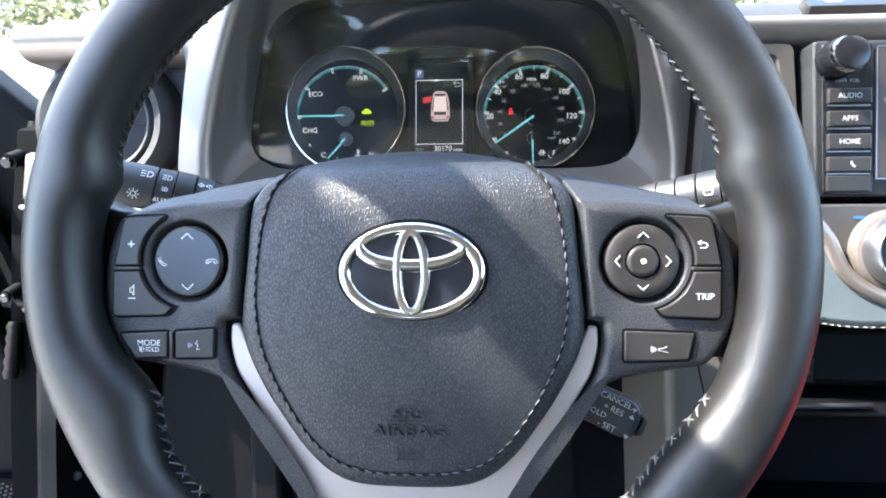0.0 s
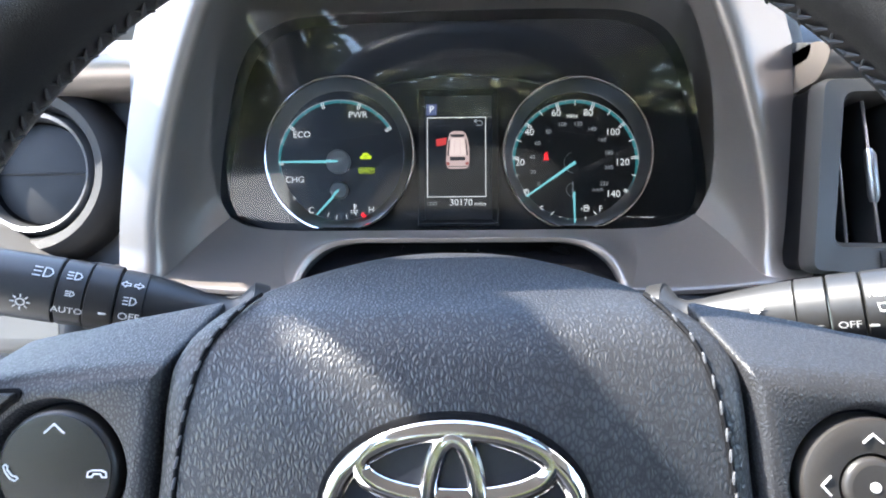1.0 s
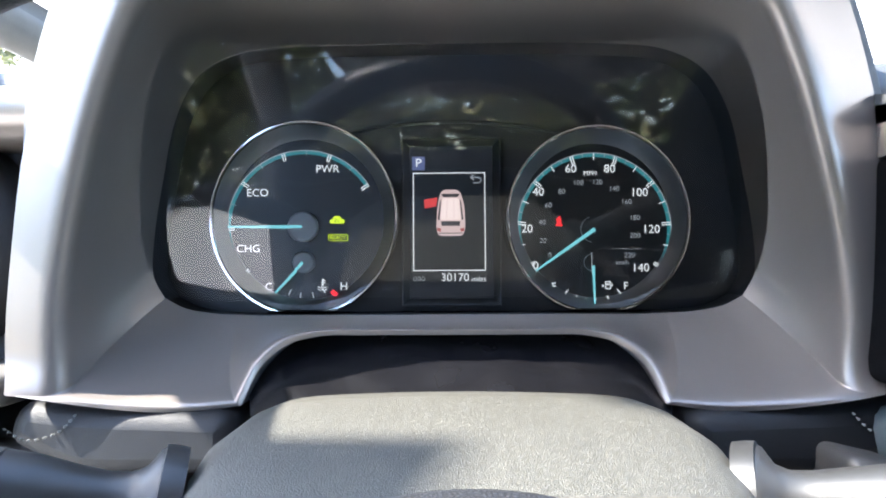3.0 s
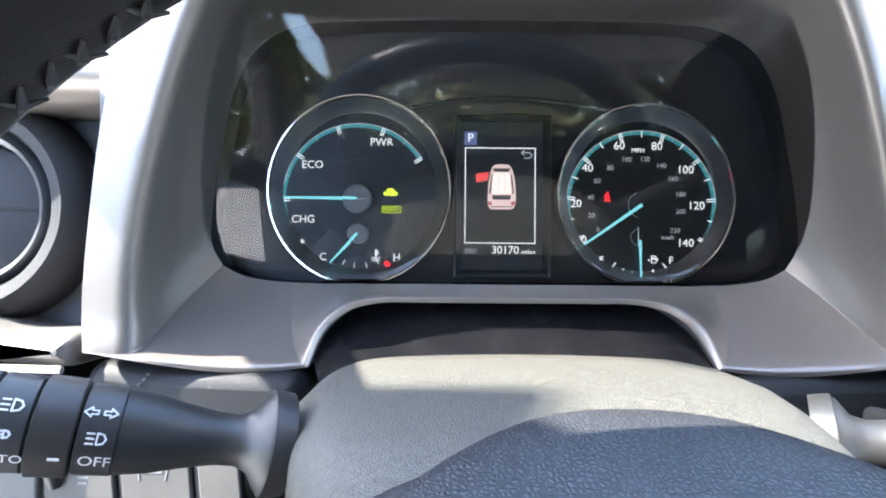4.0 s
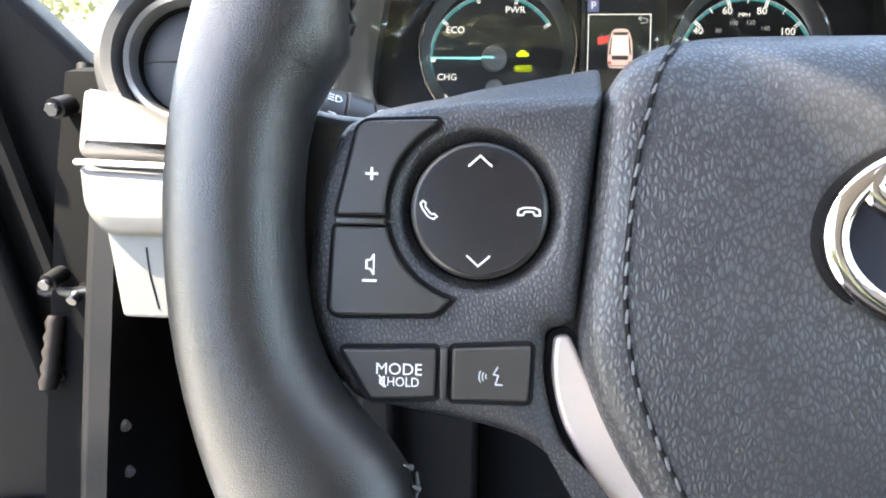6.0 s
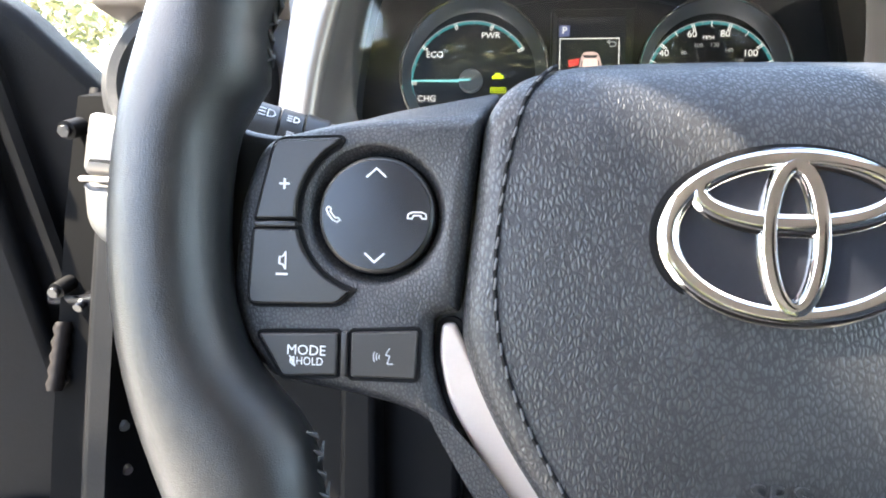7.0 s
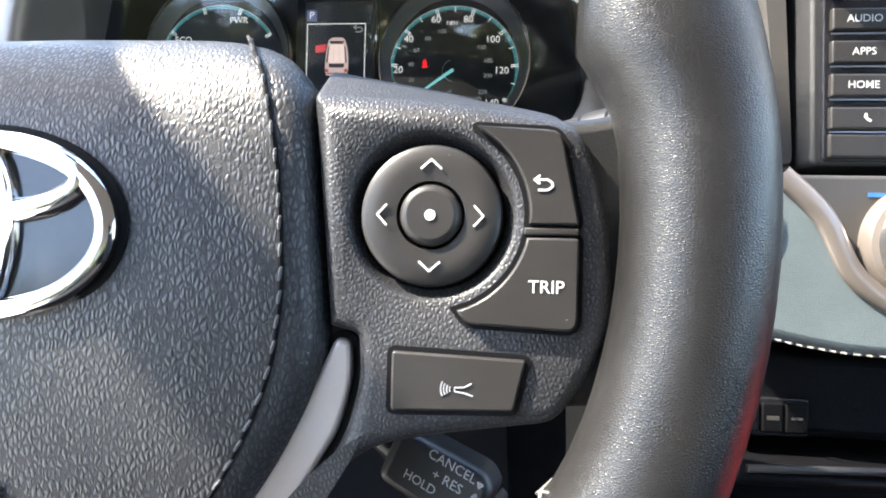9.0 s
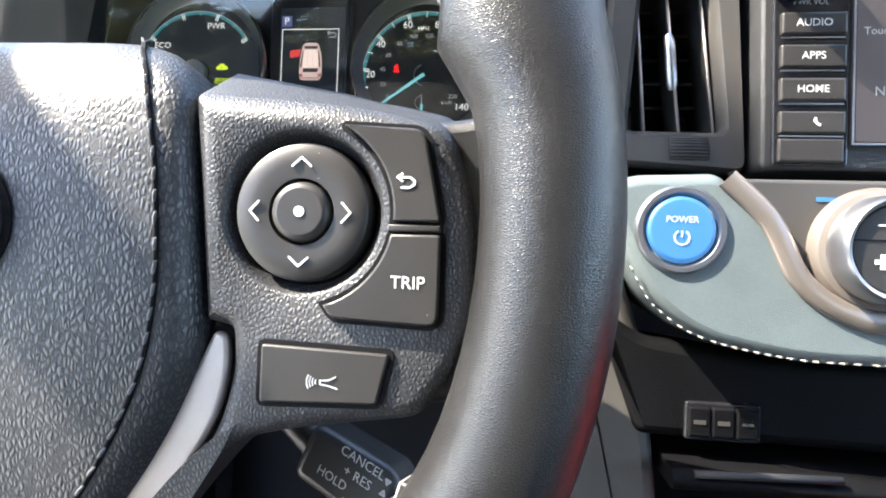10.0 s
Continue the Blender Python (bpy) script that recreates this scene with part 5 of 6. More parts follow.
def dashboard():
    ob = thing("dashboard", (0.35, 0.4, 0.0), "dark grained dashboard with satin bronze-grey trim", "dashboard")
    top = fillet([(0.262, 0.206), (0.285, 0.232), (0.40, 0.275), (0.75, 0.385), (0.80, 0.36), (0.45, 0.17)], 0.012)
    part("top_pad", across(top, -0.40, -0.222), SOFT, ob, "soft grained dashboard top")
    part("top_pad", across(top, 0.205, 1.10), SOFT, ob, "soft grained dashboard top")
    behind = fillet([(0.335, 0.24), (0.335, 0.290), (0.40, 0.300), (0.75, 0.387), (0.80, 0.36), (0.45, 0.20)], 0.012)
    part("top_pad", across(behind, -0.222, 0.205), SOFT, ob, "soft grained dashboard top")
    trim = fillet([(0.235, 0.190), (0.232, 0.204), (0.250, 0.214), (0.30, 0.216), (0.30, 0.182), (0.250, 0.180)], 0.006)
    part("trim_strip", across(trim, -0.395, -0.195), HOOD, ob, "satin bronze-grey trim strip")
    trim = fillet([(0.190, 0.172), (0.187, 0.180), (0.200, 0.188), (0.30, 0.195), (0.30, 0.160), (0.200, 0.164)], 0.006)
    part("trim_strip", across(trim, 0.215, 1.08), HOOD, ob, "satin bronze-grey trim strip")
    shelf = fillet([(0.205, 0.188), (0.225, 0.196), (0.30, 0.208), (0.40, 0.23), (0.40, 0.18), (0.21, 0.18)], 0.005)
    part("upper_shelf", across(shelf, 0.215, 1.08), SOFT, ob)
    # left panel round the side vent
    left = fillet([(-0.395, 0.185), (-0.215, 0.185), (-0.185, 0.050), (-0.24, 0.030), (-0.395, 0.060)], 0.006)
    part("side_panel", slab(left, 0.284, 0.33, 0.003), DASH, ob, "grained dark blue-grey panel")
    pale = fillet([(-0.376, 0.092, 0.008), (-0.350, 0.086, 0.02), (-0.295, 0.052, 0.02), (-0.236, 0.054, 0.006), (-0.236, 0.036, 0.006), (-0.30, 0.0395, 0.02), (-0.380, 0.0425, 0.01)], 0.006)
    part("side_trim", slab(pale, 0.218, 0.30, 0.012, None, 5), PALE, ob, "satin silver upper end trim")
    part("chrome_line", tube([(-0.381, 0.226, 0.0405), (-0.376, 0.2195, 0.0400), (-0.30, 0.2185, 0.0375), (-0.24, 0.219, 0.0360)], 0.0022, 10), STEEL, ob, "thin bright dividing line")
    low = fillet([(-0.380, 0.0395, 0.004), (-0.30, 0.0365, 0.01), (-0.262, 0.034, 0.01), (-0.262, -0.008, 0.01), (-0.362, -0.008, 0.02), (-0.376, 0.008, 0.02)], 0.006)
    plate = fillet([(-0.366, 0.0), (-0.262, 0.0), (-0.262, -0.064), (-0.352, -0.064)], 0.004)
    part("end_plate", slab(plate, 0.2345, 0.32, 0.002), ENDGREY, ob, "pale grey lower end plate")
    part("plate_groove", tube([(-0.336, 0.2343, -0.016), (-0.333, 0.2343, -0.035), (-0.326, 0.2343, -0.058)], 0.0006, 6), GAP, ob)
    part("side_trim", slab(low, 0.220, 0.32, 0.012, None, 5), ENDGREY, ob, "warm grey end panel")
    for side in (-1, 1):
        pad = fillet([(side * x, z) for x, z in ((0.118, 0.033), (0.20, 0.036), (0.232, 0.040), (0.240, 0.018), (0.20, 0.000), (0.118, 0.000))], 0.01)
        p = part("knee_pad", slab(pad, 0.228, 0.30, 0.010), BLACKPAD, ob, "black padded vinyl with pale stitching")
        seam = spline([(side * 0.236, 0.026), (side * 0.224, 0.020), (side * 0.208, 0.024), (side * 0.198, 0.034)], 8, False)
        for a, b in list(zip(seam, seam[1:]))[::2]:
            part("stitch", tube([(a[0], 0.2272, a[1]), ((a[0] + b[0]) / 2, 0.2262, (a[1] + b[1]) / 2), (b[0], 0.2272, b[1])], [0.0004, 0.0008, 0.0004], 6), WHITETHREAD, p)
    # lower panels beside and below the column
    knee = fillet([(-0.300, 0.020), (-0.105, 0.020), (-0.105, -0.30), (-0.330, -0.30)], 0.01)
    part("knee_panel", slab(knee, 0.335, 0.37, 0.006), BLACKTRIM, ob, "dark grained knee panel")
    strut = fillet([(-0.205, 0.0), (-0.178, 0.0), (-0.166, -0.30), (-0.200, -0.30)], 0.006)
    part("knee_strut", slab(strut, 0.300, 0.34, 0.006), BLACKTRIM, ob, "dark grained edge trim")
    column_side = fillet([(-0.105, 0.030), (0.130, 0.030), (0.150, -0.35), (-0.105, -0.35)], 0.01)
    # black sheet in place of the shaded space behind the column
    part("column_shade", slab(column_side, 0.40, 0.42, 0.002), GAP, ob, "black sheet that stands for the shade behind the column")
    cheek = fillet([(0.180, 0.020), (0.215, 0.012), (0.238, -0.060), (0.262, -0.300), (0.190, -0.300)], 0.008)
    part("column_cheek", slab(cheek, 0.200, 0.34, 0.008), BEIGE, ob, "warm grey panel beside the console")
    return ob


dashboard()


def round_vent():
    ob = thing("side_air_vent", (-0.325, 0.28, 0.126), "round dark air vent with a satin ring, shut", "air vent")
    cx, cz = -0.328, 0.124
    part("ring", turned([(0.072, 0.288), (0.072, 0.272), (0.068, 0.262), (0.060, 0.257), (0.053, 0.259), (0.049, 0.268), (0.048, 0.285)], cx, cz, 64), LOWER, ob, "thick black outer ring")
    part("inner_ring", turned([(0.0485, 0.282), (0.0480, 0.266), (0.0455, 0.262), (0.0425, 0.264), (0.0400, 0.275), (0.040, 0.29)], cx, cz, 64), DIALRING, ob, "dark satin inner ring")
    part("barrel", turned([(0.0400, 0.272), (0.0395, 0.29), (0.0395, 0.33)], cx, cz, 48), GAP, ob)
    part("shutter", turned([(0.0392, 0.2800), (0.0388, 0.2765), (0.0300, 0.2745), (0.0150, 0.2735), (0.0003, 0.2732)], cx, cz, 48), BLACKPAD, ob, "smooth dark closed shutter")
    part("shutter_rib", tube([(cx - 0.037, 0.2755, cz), (cx, 0.2725, cz), (cx + 0.037, 0.2755, cz)], 0.0012, 8), BLACKPAD, ob)


def centre_vent():
    ob = thing("centre_air_vent", (0.25, 0.20, 0.10), "upright centre air vent with a taupe surround and thin vanes", "air vent")
    BASE[ob] = Vector((0.25, 0.185, 0.10))
    hole = [(0.2225, 0.0660), (0.2290, 0.1520), (0.2650, 0.1520), (0.2740, 0.0650)]
    rim = [(0.2050, 0.0480), (0.2130, 0.1640), (0.2800, 0.1640), (0.2870, 0.0420)]
    outer, inner = fillet(rim, 0.008), fillet(hole, 0.004)
    rings = [[(x, 0.1905, z) for x, z in outer], [(x, 0.182, z) for x, z in outer], [(x, 0.1775, z) for x, z in inset(outer, 0.002)], [(x, 0.1785, z) for x, z in inset(inner, -0.003)], [(x, 0.183, z) for x, z in inner], [(x, 0.245, z) for x, z in inner]]
    part("surround", loft(rings, True), VENTGREY, ob, "satin taupe surround", 35)
    shell = [inset(outer, 0.0015), inset(inner, -0.002)]
    part("housing", loft([[(x, 0.262, z) for x, z in shell[0]], [(x, 0.1895, z) for x, z in shell[0]], [(x, 0.1895, z) for x, z in shell[1]], [(x, 0.262, z) for x, z in shell[1]]], True), BLACKTRIM, ob, "black vent housing", 35)
    # black sheet that closes the vent, standing for the shade inside
    part("vent_shade", slab([(0.200, 0.044), (0.206, 0.168), (0.282, 0.168), (0.290, 0.040)], 0.243, 0.26), GAP, ob)
    for i, (x0, x1) in enumerate(((0.2335, 0.2270), (0.2530, 0.2435), (0.2720, 0.2620))):
        vane = loft([[(x0 - 0.0012, 0.190, 0.066), (x0 + 0.0012, 0.190, 0.066), (x0 + 0.0014, 0.214, 0.066), (x0 - 0.0010, 0.214, 0.066)], [(x1 - 0.0012, 0.190, 0.152), (x1 + 0.0012, 0.190, 0.152), (x1 + 0.0014, 0.214, 0.152), (x1 - 0.0010, 0.214, 0.152)]], True, (True, True))
        v = part("vane", vane, LOWER, ob, "", 20)
        part("vane_edge", tube([(x0, 0.1895, 0.066), (x1, 0.1895, 0.152)], 0.0008, 6), STEEL, v)
        if i == 1:
            part("vane_knob", tube([(0.2480, 0.187, 0.0905), (0.2475, 0.186, 0.094), (0.2455, 0.186, 0.118), (0.2450, 0.187, 0.122)], [0.0022, 0.0032, 0.0032, 0.0022], 12), DULLCHROME, ob, "grey sliding knob")
    for k in range(6):
        z = 0.072 + k * 0.0150
        part("cross_slat", slab([(0.2220, z), (0.2760, z), (0.2760, z + 0.0016), (0.2220, z + 0.0016)], 0.216, 0.236), LOWER, ob)
    wheel = part("thumb_wheel", place(tube([(-0.0105, 0, 0), (0.0105, 0, 0)], 0.0085, 24), Matrix.Translation((0.2555, 0.184, 0.0545))), LOWER, ob, "ribbed thumb wheel")
    part("rib", join(*[tube([(0.2455, 0.184 - 0.0087 * math.cos(a), 0.0545 + 0.0087 * math.sin(a)), (0.2655, 0.184 - 0.0087 * math.cos(a), 0.0545 + 0.0087 * math.sin(a))], 0.0005, 5) for a in (radians(-60 + 12 * k) for k in range(11))]), KEY, wheel)


round_vent()
centre_vent()


def audio_unit():
    ob = thing("audio_unit", (0.36, 0.19, 0.10), "dark grey touchscreen audio unit with a chrome-edged knob", "car radio")
    part("body", slab(fillet([(0.2880, 0.0420), (0.2860, 0.1600), (0.50, 0.1600), (0.50, 0.0420)], 0.004), 0.180, 0.26, 0.002), LOWER, ob)
    part("bezel", slab(fillet([(0.2925, 0.0440), (0.2910, 0.1570), (0.3285, 0.1570), (0.3290, 0.0440)], 0.002), 0.1775, 0.181, 0.001), GLOSS, ob)
    for text, z0, z1 in (("AUDIO", 0.1112, 0.1228), ("APPS", 0.0940, 0.1060), ("HOME", 0.0768, 0.0888), ("", 0.0600, 0.0716)):
        k = part("key", slab(fillet([(0.2945, z0), (0.2945, z1), (0.3262, z1), (0.3262, z0)], 0.001), 0.1745, 0.18, 0.0012), KEY, ob, "dark grey key")
        part("key_edge", stroke([(0.2950, z0 - 0.0010), (0.3258, z0 - 0.0010)], 0.0009, 0.1768), DULLCHROME, k)
        if text:
            part("lettering", words(text, 0.0055, 0.3100, (z0 + z1) / 2, 0.1744, heavy=0.002), WHITE, k)
        else:
            part("phone_mark", stroke([(0.3115, 0.0678), (0.3112, 0.0665), (0.3122, 0.0651), (0.3136, 0.0643)], 0.0013, 0.1744), WHITE, k)
    part("blank_cover", slab(fillet([(0.2945, 0.0455), (0.2945, 0.0578), (0.3262, 0.0578), (0.3262, 0.0455)], 0.001), 0.1755, 0.18, 0.0012), KEY, ob)
    part("lettering", words("PWR VOL", 0.0040, 0.3095, 0.1288, 0.1773), GREYPRINT, ob)
    knob = part("volume_knob", turned([(0.0150, 0.178), (0.0150, 0.172), (0.0145, 0.168), (0.0130, 0.160), (0.0118, 0.157), (0.0100, 0.1565), (0.0003, 0.1560)], 0.3010, 0.1440, 40), GLOSS, ob, "round ribbed volume knob")
    part("knob_ring", turned([(0.0135, 0.163), (0.0138, 0.161), (0.0125, 0.1575)], 0.3010, 0.1440, 40), CHROME, knob)
    scr = part("display", slab(fillet([(0.3310, 0.0560), (0.3310, 0.1530), (0.48, 0.1530), (0.48, 0.0560)], 0.002), 0.1765, 0.181, 0.0006), LIT_RADIO, ob, "grey lit touchscreen")
    part("display_edge", stroke([(0.3303, 0.0552), (0.3303, 0.1538), (0.4808, 0.1538), (0.4808, 0.0552)], 0.0010, 0.1764, True), DULLCHROME, scr)
    part("lettering", words("Touch", 0.0055, 0.3345, 0.1130, 0.1763, align="LEFT"), LIT_DIM, scr)
    part("lettering", words("No", 0.0068, 0.3400, 0.0820, 0.1763, align="LEFT"), LIT_DIM, scr)


def hazard_switch():
    ob = thing("hazard_switch", (0.31, 0.21, 0.196), "dark hazard light switch with a white triangle", "switch")
    turn = Matrix.Translation((0.318, 0.214, 0.2010)) @ Matrix.Rotation(radians(-48), 4, "X")
    b = part("switch_body", place(slab(fillet([(-0.022, -0.012), (-0.018, 0.012), (0.05, 0.012), (0.05, -0.012)], 0.003), -0.003, 0.006, 0.001), turn), KEY, ob)
    part("triangle_mark", place(stroke([(-0.006, -0.004), (0.006, -0.004), (0, 0.006)], 0.0012, -0.0031, True), turn), WHITE, b)


def climate_console():
    ob = thing("climate_console", (0.33, 0.2, 0.0), "padded grey console with white stitching and climate dial", "console")
    soft = fillet([(0.205, 0.036, 0.02), (0.262, 0.038, 0.004), (0.285, 0.020, 0.004), (0.312, -0.022, 0.01), (0.350, -0.036, 0.01), (0.52, -0.036, 0.004), (0.52, -0.058, 0.004), (0.300, -0.056, 0.02), (0.256, -0.047, 0.02), (0.232, -0.030, 0.02), (0.218, -0.006, 0.02)], 0.01)
    pad = part("padded_panel", slab(soft, 0.1660, 0.24, 0.006, None, 4), STITCHED, ob, "grey-green padded vinyl panel")
    seam = spline([(0.2190, -0.0080), (0.2250, -0.0200), (0.2340, -0.0320), (0.2560, -0.0455), (0.2960, -0.0535), (0.3380, -0.0550), (0.45, -0.0555)], 16, False)
    gone, last = 0, Vector(seam[0])
    for p in seam[1:]:
        p = Vector(p)
        gone += (p - last).length
        if gone > 0.0048:
            gone = 0
            d = (p - last).normalized()
            a, b = p - d * 0.0019, p + d * 0.0019
            part("stitch", tube([(a.x, 0.1662, a.y), (p.x, 0.1648, p.y), (b.x, 0.1662, b.y)], [0.0003, 0.0006, 0.0003], 6), WHITETHREAD, pad)
        last = p
    fascia = fillet([(0.272, 0.036), (0.52, 0.036), (0.52, -0.036), (0.350, -0.036), (0.312, -0.022), (0.290, 0.012)], 0.004)
    part("fascia", slab(fascia, 0.172, 0.24, 0.002), VENTGREY, ob, "dark climate control fascia")
    blade = spline([(0.2660, 0.0350), (0.2870, 0.0140), (0.3020, -0.0150), (0.3250, -0.0310), (0.3600, -0.0355), (0.52, -0.036)], 8, False)
    rows = []
    for i, p in enumerate(blade):
        a, b = Vector(blade[max(0, i - 1)]), Vector(blade[min(len(blade) - 1, i + 1)])
        d = (b - a).normalized()
        m = Vector((d.y, -d.x))
        q = Vector(p)
        rows.append([((q + m * w).x, y, (q + m * w).y) for w, y in ((-0.0062, 0.178), (-0.0057, 0.165), (-0.0038, 0.1635), (0.0038, 0.1635), (0.0052, 0.165), (0.0054, 0.178))])
    part("blade_trim", loft(rows, False), HOOD, ob, "satin silver blade trim", 50)
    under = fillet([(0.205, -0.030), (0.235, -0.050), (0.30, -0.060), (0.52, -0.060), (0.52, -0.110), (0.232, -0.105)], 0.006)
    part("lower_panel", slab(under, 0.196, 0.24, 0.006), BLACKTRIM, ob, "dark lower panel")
    cx, cz = 0.338, 0.001
    knob = part("temperature_dial", turned([(0.031, 0.175), (0.031, 0.168), (0.029, 0.164), (0.0262, 0.163)], cx, cz, 48), HOOD, ob, "satin climate dial with dark keys")
    part("dial_ring", turned([(0.0262, 0.166), (0.0258, 0.150), (0.0240, 0.1475), (0.0220, 0.1490), (0.0215, 0.152)], cx, cz, 48), DULLCHROME, knob)
    part("dial_keys", disc(cx, cz, 0.1505, 0.0215, 0.165, 0.001, 40), KEY, knob)
    part("key_line", stroke([(cx - 0.021, cz + 0.004), (cx + 0.021, cz + 0.004)], 0.0007, 0.1504), GAP, knob)
    part("fan_mark", join(stroke([(cx - 0.011, cz - 0.006), (cx - 0.005, cz - 0.006)], 0.0022, 0.1502), stroke([(cx - 0.008, cz - 0.003), (cx - 0.008, cz - 0.009)], 0.0022, 0.1502)), WHITE, knob)
    part("minus_mark", stroke([(cx - 0.010, cz + 0.011), (cx - 0.006, cz + 0.011)], 0.0008, 0.1502), WHITE, knob)
    part("cool_mark", stroke([(0.3120, 0.0260), (0.3230, 0.0260)], 0.0022, 0.1718), LIT_BLUE, ob)
    part("warm_mark", stroke([(0.3400, 0.0258), (0.3520, 0.0258)], 0.0022, 0.1718), glow("lit_dull_red", (0.35, 0.05, 0.10), 0.5), ob)


def start_button():
    ob = thing("start_button", (0.245, 0.165, 0.008), "round blue start button in a satin ring", "start button")
    cx, cz = 0.2445, 0.0085
    part("ring", turned([(0.0230, 0.170), (0.0228, 0.1656), (0.0214, 0.1640), (0.0190, 0.1640), (0.0178, 0.1660), (0.0172, 0.168)], cx, cz, 48), DULLCHROME, ob, "satin silver ring")
    cap = part("cap", disc(cx, cz, 0.1636, 0.0170, 0.170, 0.0022, 44), LIT_BLUE, ob, "glossy blue cap")
    part("lettering", words("POWER", 0.0046, cx, cz + 0.0050, 0.1634, heavy=0.002), LIT_WHITE, cap)
    part("power_mark", join(stroke(arc(cx, cz - 0.0040, 0.0036, 35, 325, 16), 0.0008, 0.1634), stroke([(cx, cz - 0.0008), (cx, cz - 0.0036)], 0.0008, 0.1634)), LIT_WHITE, cap)


def lower_switches():
    ob = thing("console_switch_row", (0.277, 0.18, -0.095), "row of three small dark console switches", "switch")
    part("surround", slab(fillet([(0.2575, -0.1050), (0.2575, -0.0840), (0.2970, -0.0840), (0.2970, -0.1050)], 0.002), 0.1935, 0.20, 0.001), GLOSS, ob)
    for k in range(3):
        x = 0.2590 + k * 0.0125
        key = part("switch_key", slab(fillet([(x, -0.1025), (x, -0.0865), (x + 0.0112, -0.0865), (x + 0.0112, -0.1025)], 0.001), 0.1915, 0.198, 0.001), BLACKTRIM, ob)
        part("key_mark", stroke([(x + 0.003, -0.0945), (x + 0.0082, -0.0945)], 0.0022 if k < 2 else 0.0012, 0.1913), VENTGREY, key)


def console_tray():
    ob = thing("console_tray", (0.36, 0.2, -0.16), "dark open storage tray under the console", "console")
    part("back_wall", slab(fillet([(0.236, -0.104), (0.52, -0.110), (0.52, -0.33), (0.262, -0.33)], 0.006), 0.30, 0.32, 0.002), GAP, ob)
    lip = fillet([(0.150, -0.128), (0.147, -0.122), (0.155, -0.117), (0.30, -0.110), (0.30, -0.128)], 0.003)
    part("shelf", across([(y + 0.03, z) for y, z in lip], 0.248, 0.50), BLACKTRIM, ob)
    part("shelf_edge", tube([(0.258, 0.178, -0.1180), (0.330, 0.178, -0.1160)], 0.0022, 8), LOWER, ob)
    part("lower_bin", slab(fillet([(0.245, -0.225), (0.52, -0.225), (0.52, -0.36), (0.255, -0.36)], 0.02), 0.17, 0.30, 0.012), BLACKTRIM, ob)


def left_switches():
    ob = thing("dash_switch_panel", (-0.22, 0.24, -0.02), "warm grey panel with dimmer wheel and lane switch", "switch panel")
    part("panel", slab(fillet([(-0.290, 0.012), (-0.150, 0.012), (-0.150, -0.055), (-0.290, -0.055)], 0.006), 0.238, 0.26, 0.003), BEIGE, ob)
    for name, x0, x1 in (("dimmer_switch", -0.262, -0.224), ("lane_switch", -0.220, -0.182), ("blank_cover", -0.178, -0.155)):
        k = part(name, slab(fillet([(x0, -0.002), (x1, -0.002), (x1 + 0.004, -0.040), (x0 + 0.004, -0.040)], 0.002), 0.2350, 0.245, 0.0012), BEIGE, ob)
        part("gap", slab(inset(fillet([(x0, -0.002), (x1, -0.002), (x1 + 0.004, -0.040), (x0 + 0.004, -0.040)], 0.002), -0.0012), 0.2376, 0.242), GAP, k)
        if name == "dimmer_switch":
            part("thumb_wheel", tube([(x0 + 0.008, 0.234, -0.012), (x0 + 0.009, 0.232, -0.020), (x0 + 0.010, 0.234, -0.030)], [0.003, 0.005, 0.003], 12), KEY, k)
            part("dimmer_mark", join(stroke(arc(x0 + 0.026, -0.009, 0.003, 0, 330, 10), 0.0006, 0.2348, True), *[stroke([(x0 + 0.022, -0.016 - 0.003 * i), (x0 + 0.030 - 0.001 * i, -0.016 - 0.003 * i)], 0.0012, 0.2348) for i in range(5)]), SWITCHPRINT, k)
        if name == "lane_switch":
            part("lane_mark", join(stroke([(x0 + 0.010, -0.010), (x0 + 0.013, -0.026)], 0.0007, 0.2348), stroke([(x0 + 0.030, -0.010), (x0 + 0.027, -0.026)], 0.0007, 0.2348), stroke([(x0 + 0.016, -0.012), (x0 + 0.024, -0.012), (x0 + 0.025, -0.022), (x0 + 0.015, -0.022)], 0.0007, 0.2348, True)), SWITCHPRINT, k)


audio_unit()
hazard_switch()
climate_console()
start_button()
lower_switches()
console_tray()
left_switches()


# ---------------------------------------------------------------- the car round it, upright in the world
UP = Matrix.Identity(4)
FLOOR = HUB - 0.62


def box(x0, x1, y0, y1, z0, z1, bevel=0.0):
    bm = bmesh.new()
    bmesh.ops.create_cube(bm, size=1.0, matrix=Matrix.Translation(((x0 + x1) / 2, (y0 + y1) / 2, (z0 + z1) / 2)) @ Matrix.Diagonal((x1 - x0, y1 - y0, z1 - z0, 1)))
    if bevel:
        bmesh.ops.bevel(bm, geom=bm.edges[:], offset=bevel, segments=3, affect="EDGES")
    return bm


sheet("floor", box(-0.42, 1.16, -2.4, 0.95, FLOOR - 0.03, FLOOR), MAT, "black carpeted car floor", "floor", turn=UP)
sheet("firewall", box(-0.42, 1.16, 0.80, 0.84, FLOOR, HUB + 0.02), MAT, "dark carpeted bulkhead under the dashboard", "wall", turn=UP)
sheet("ceiling", loft([[(x, y, z) for x, z in ((-0.36, HUB + 0.545), (-0.1, HUB + 0.575), (0.37, HUB + 0.59), (0.84, HUB + 0.575), (1.10, HUB + 0.545), (1.10, HUB + 0.58), (0.37, HUB + 0.625), (-0.36, HUB + 0.58))] for y in (-0.09, -0.6, -1.5, -2.4)], True, (True, True)), CLOTH, "grey cloth headliner", "ceiling", turn=UP)
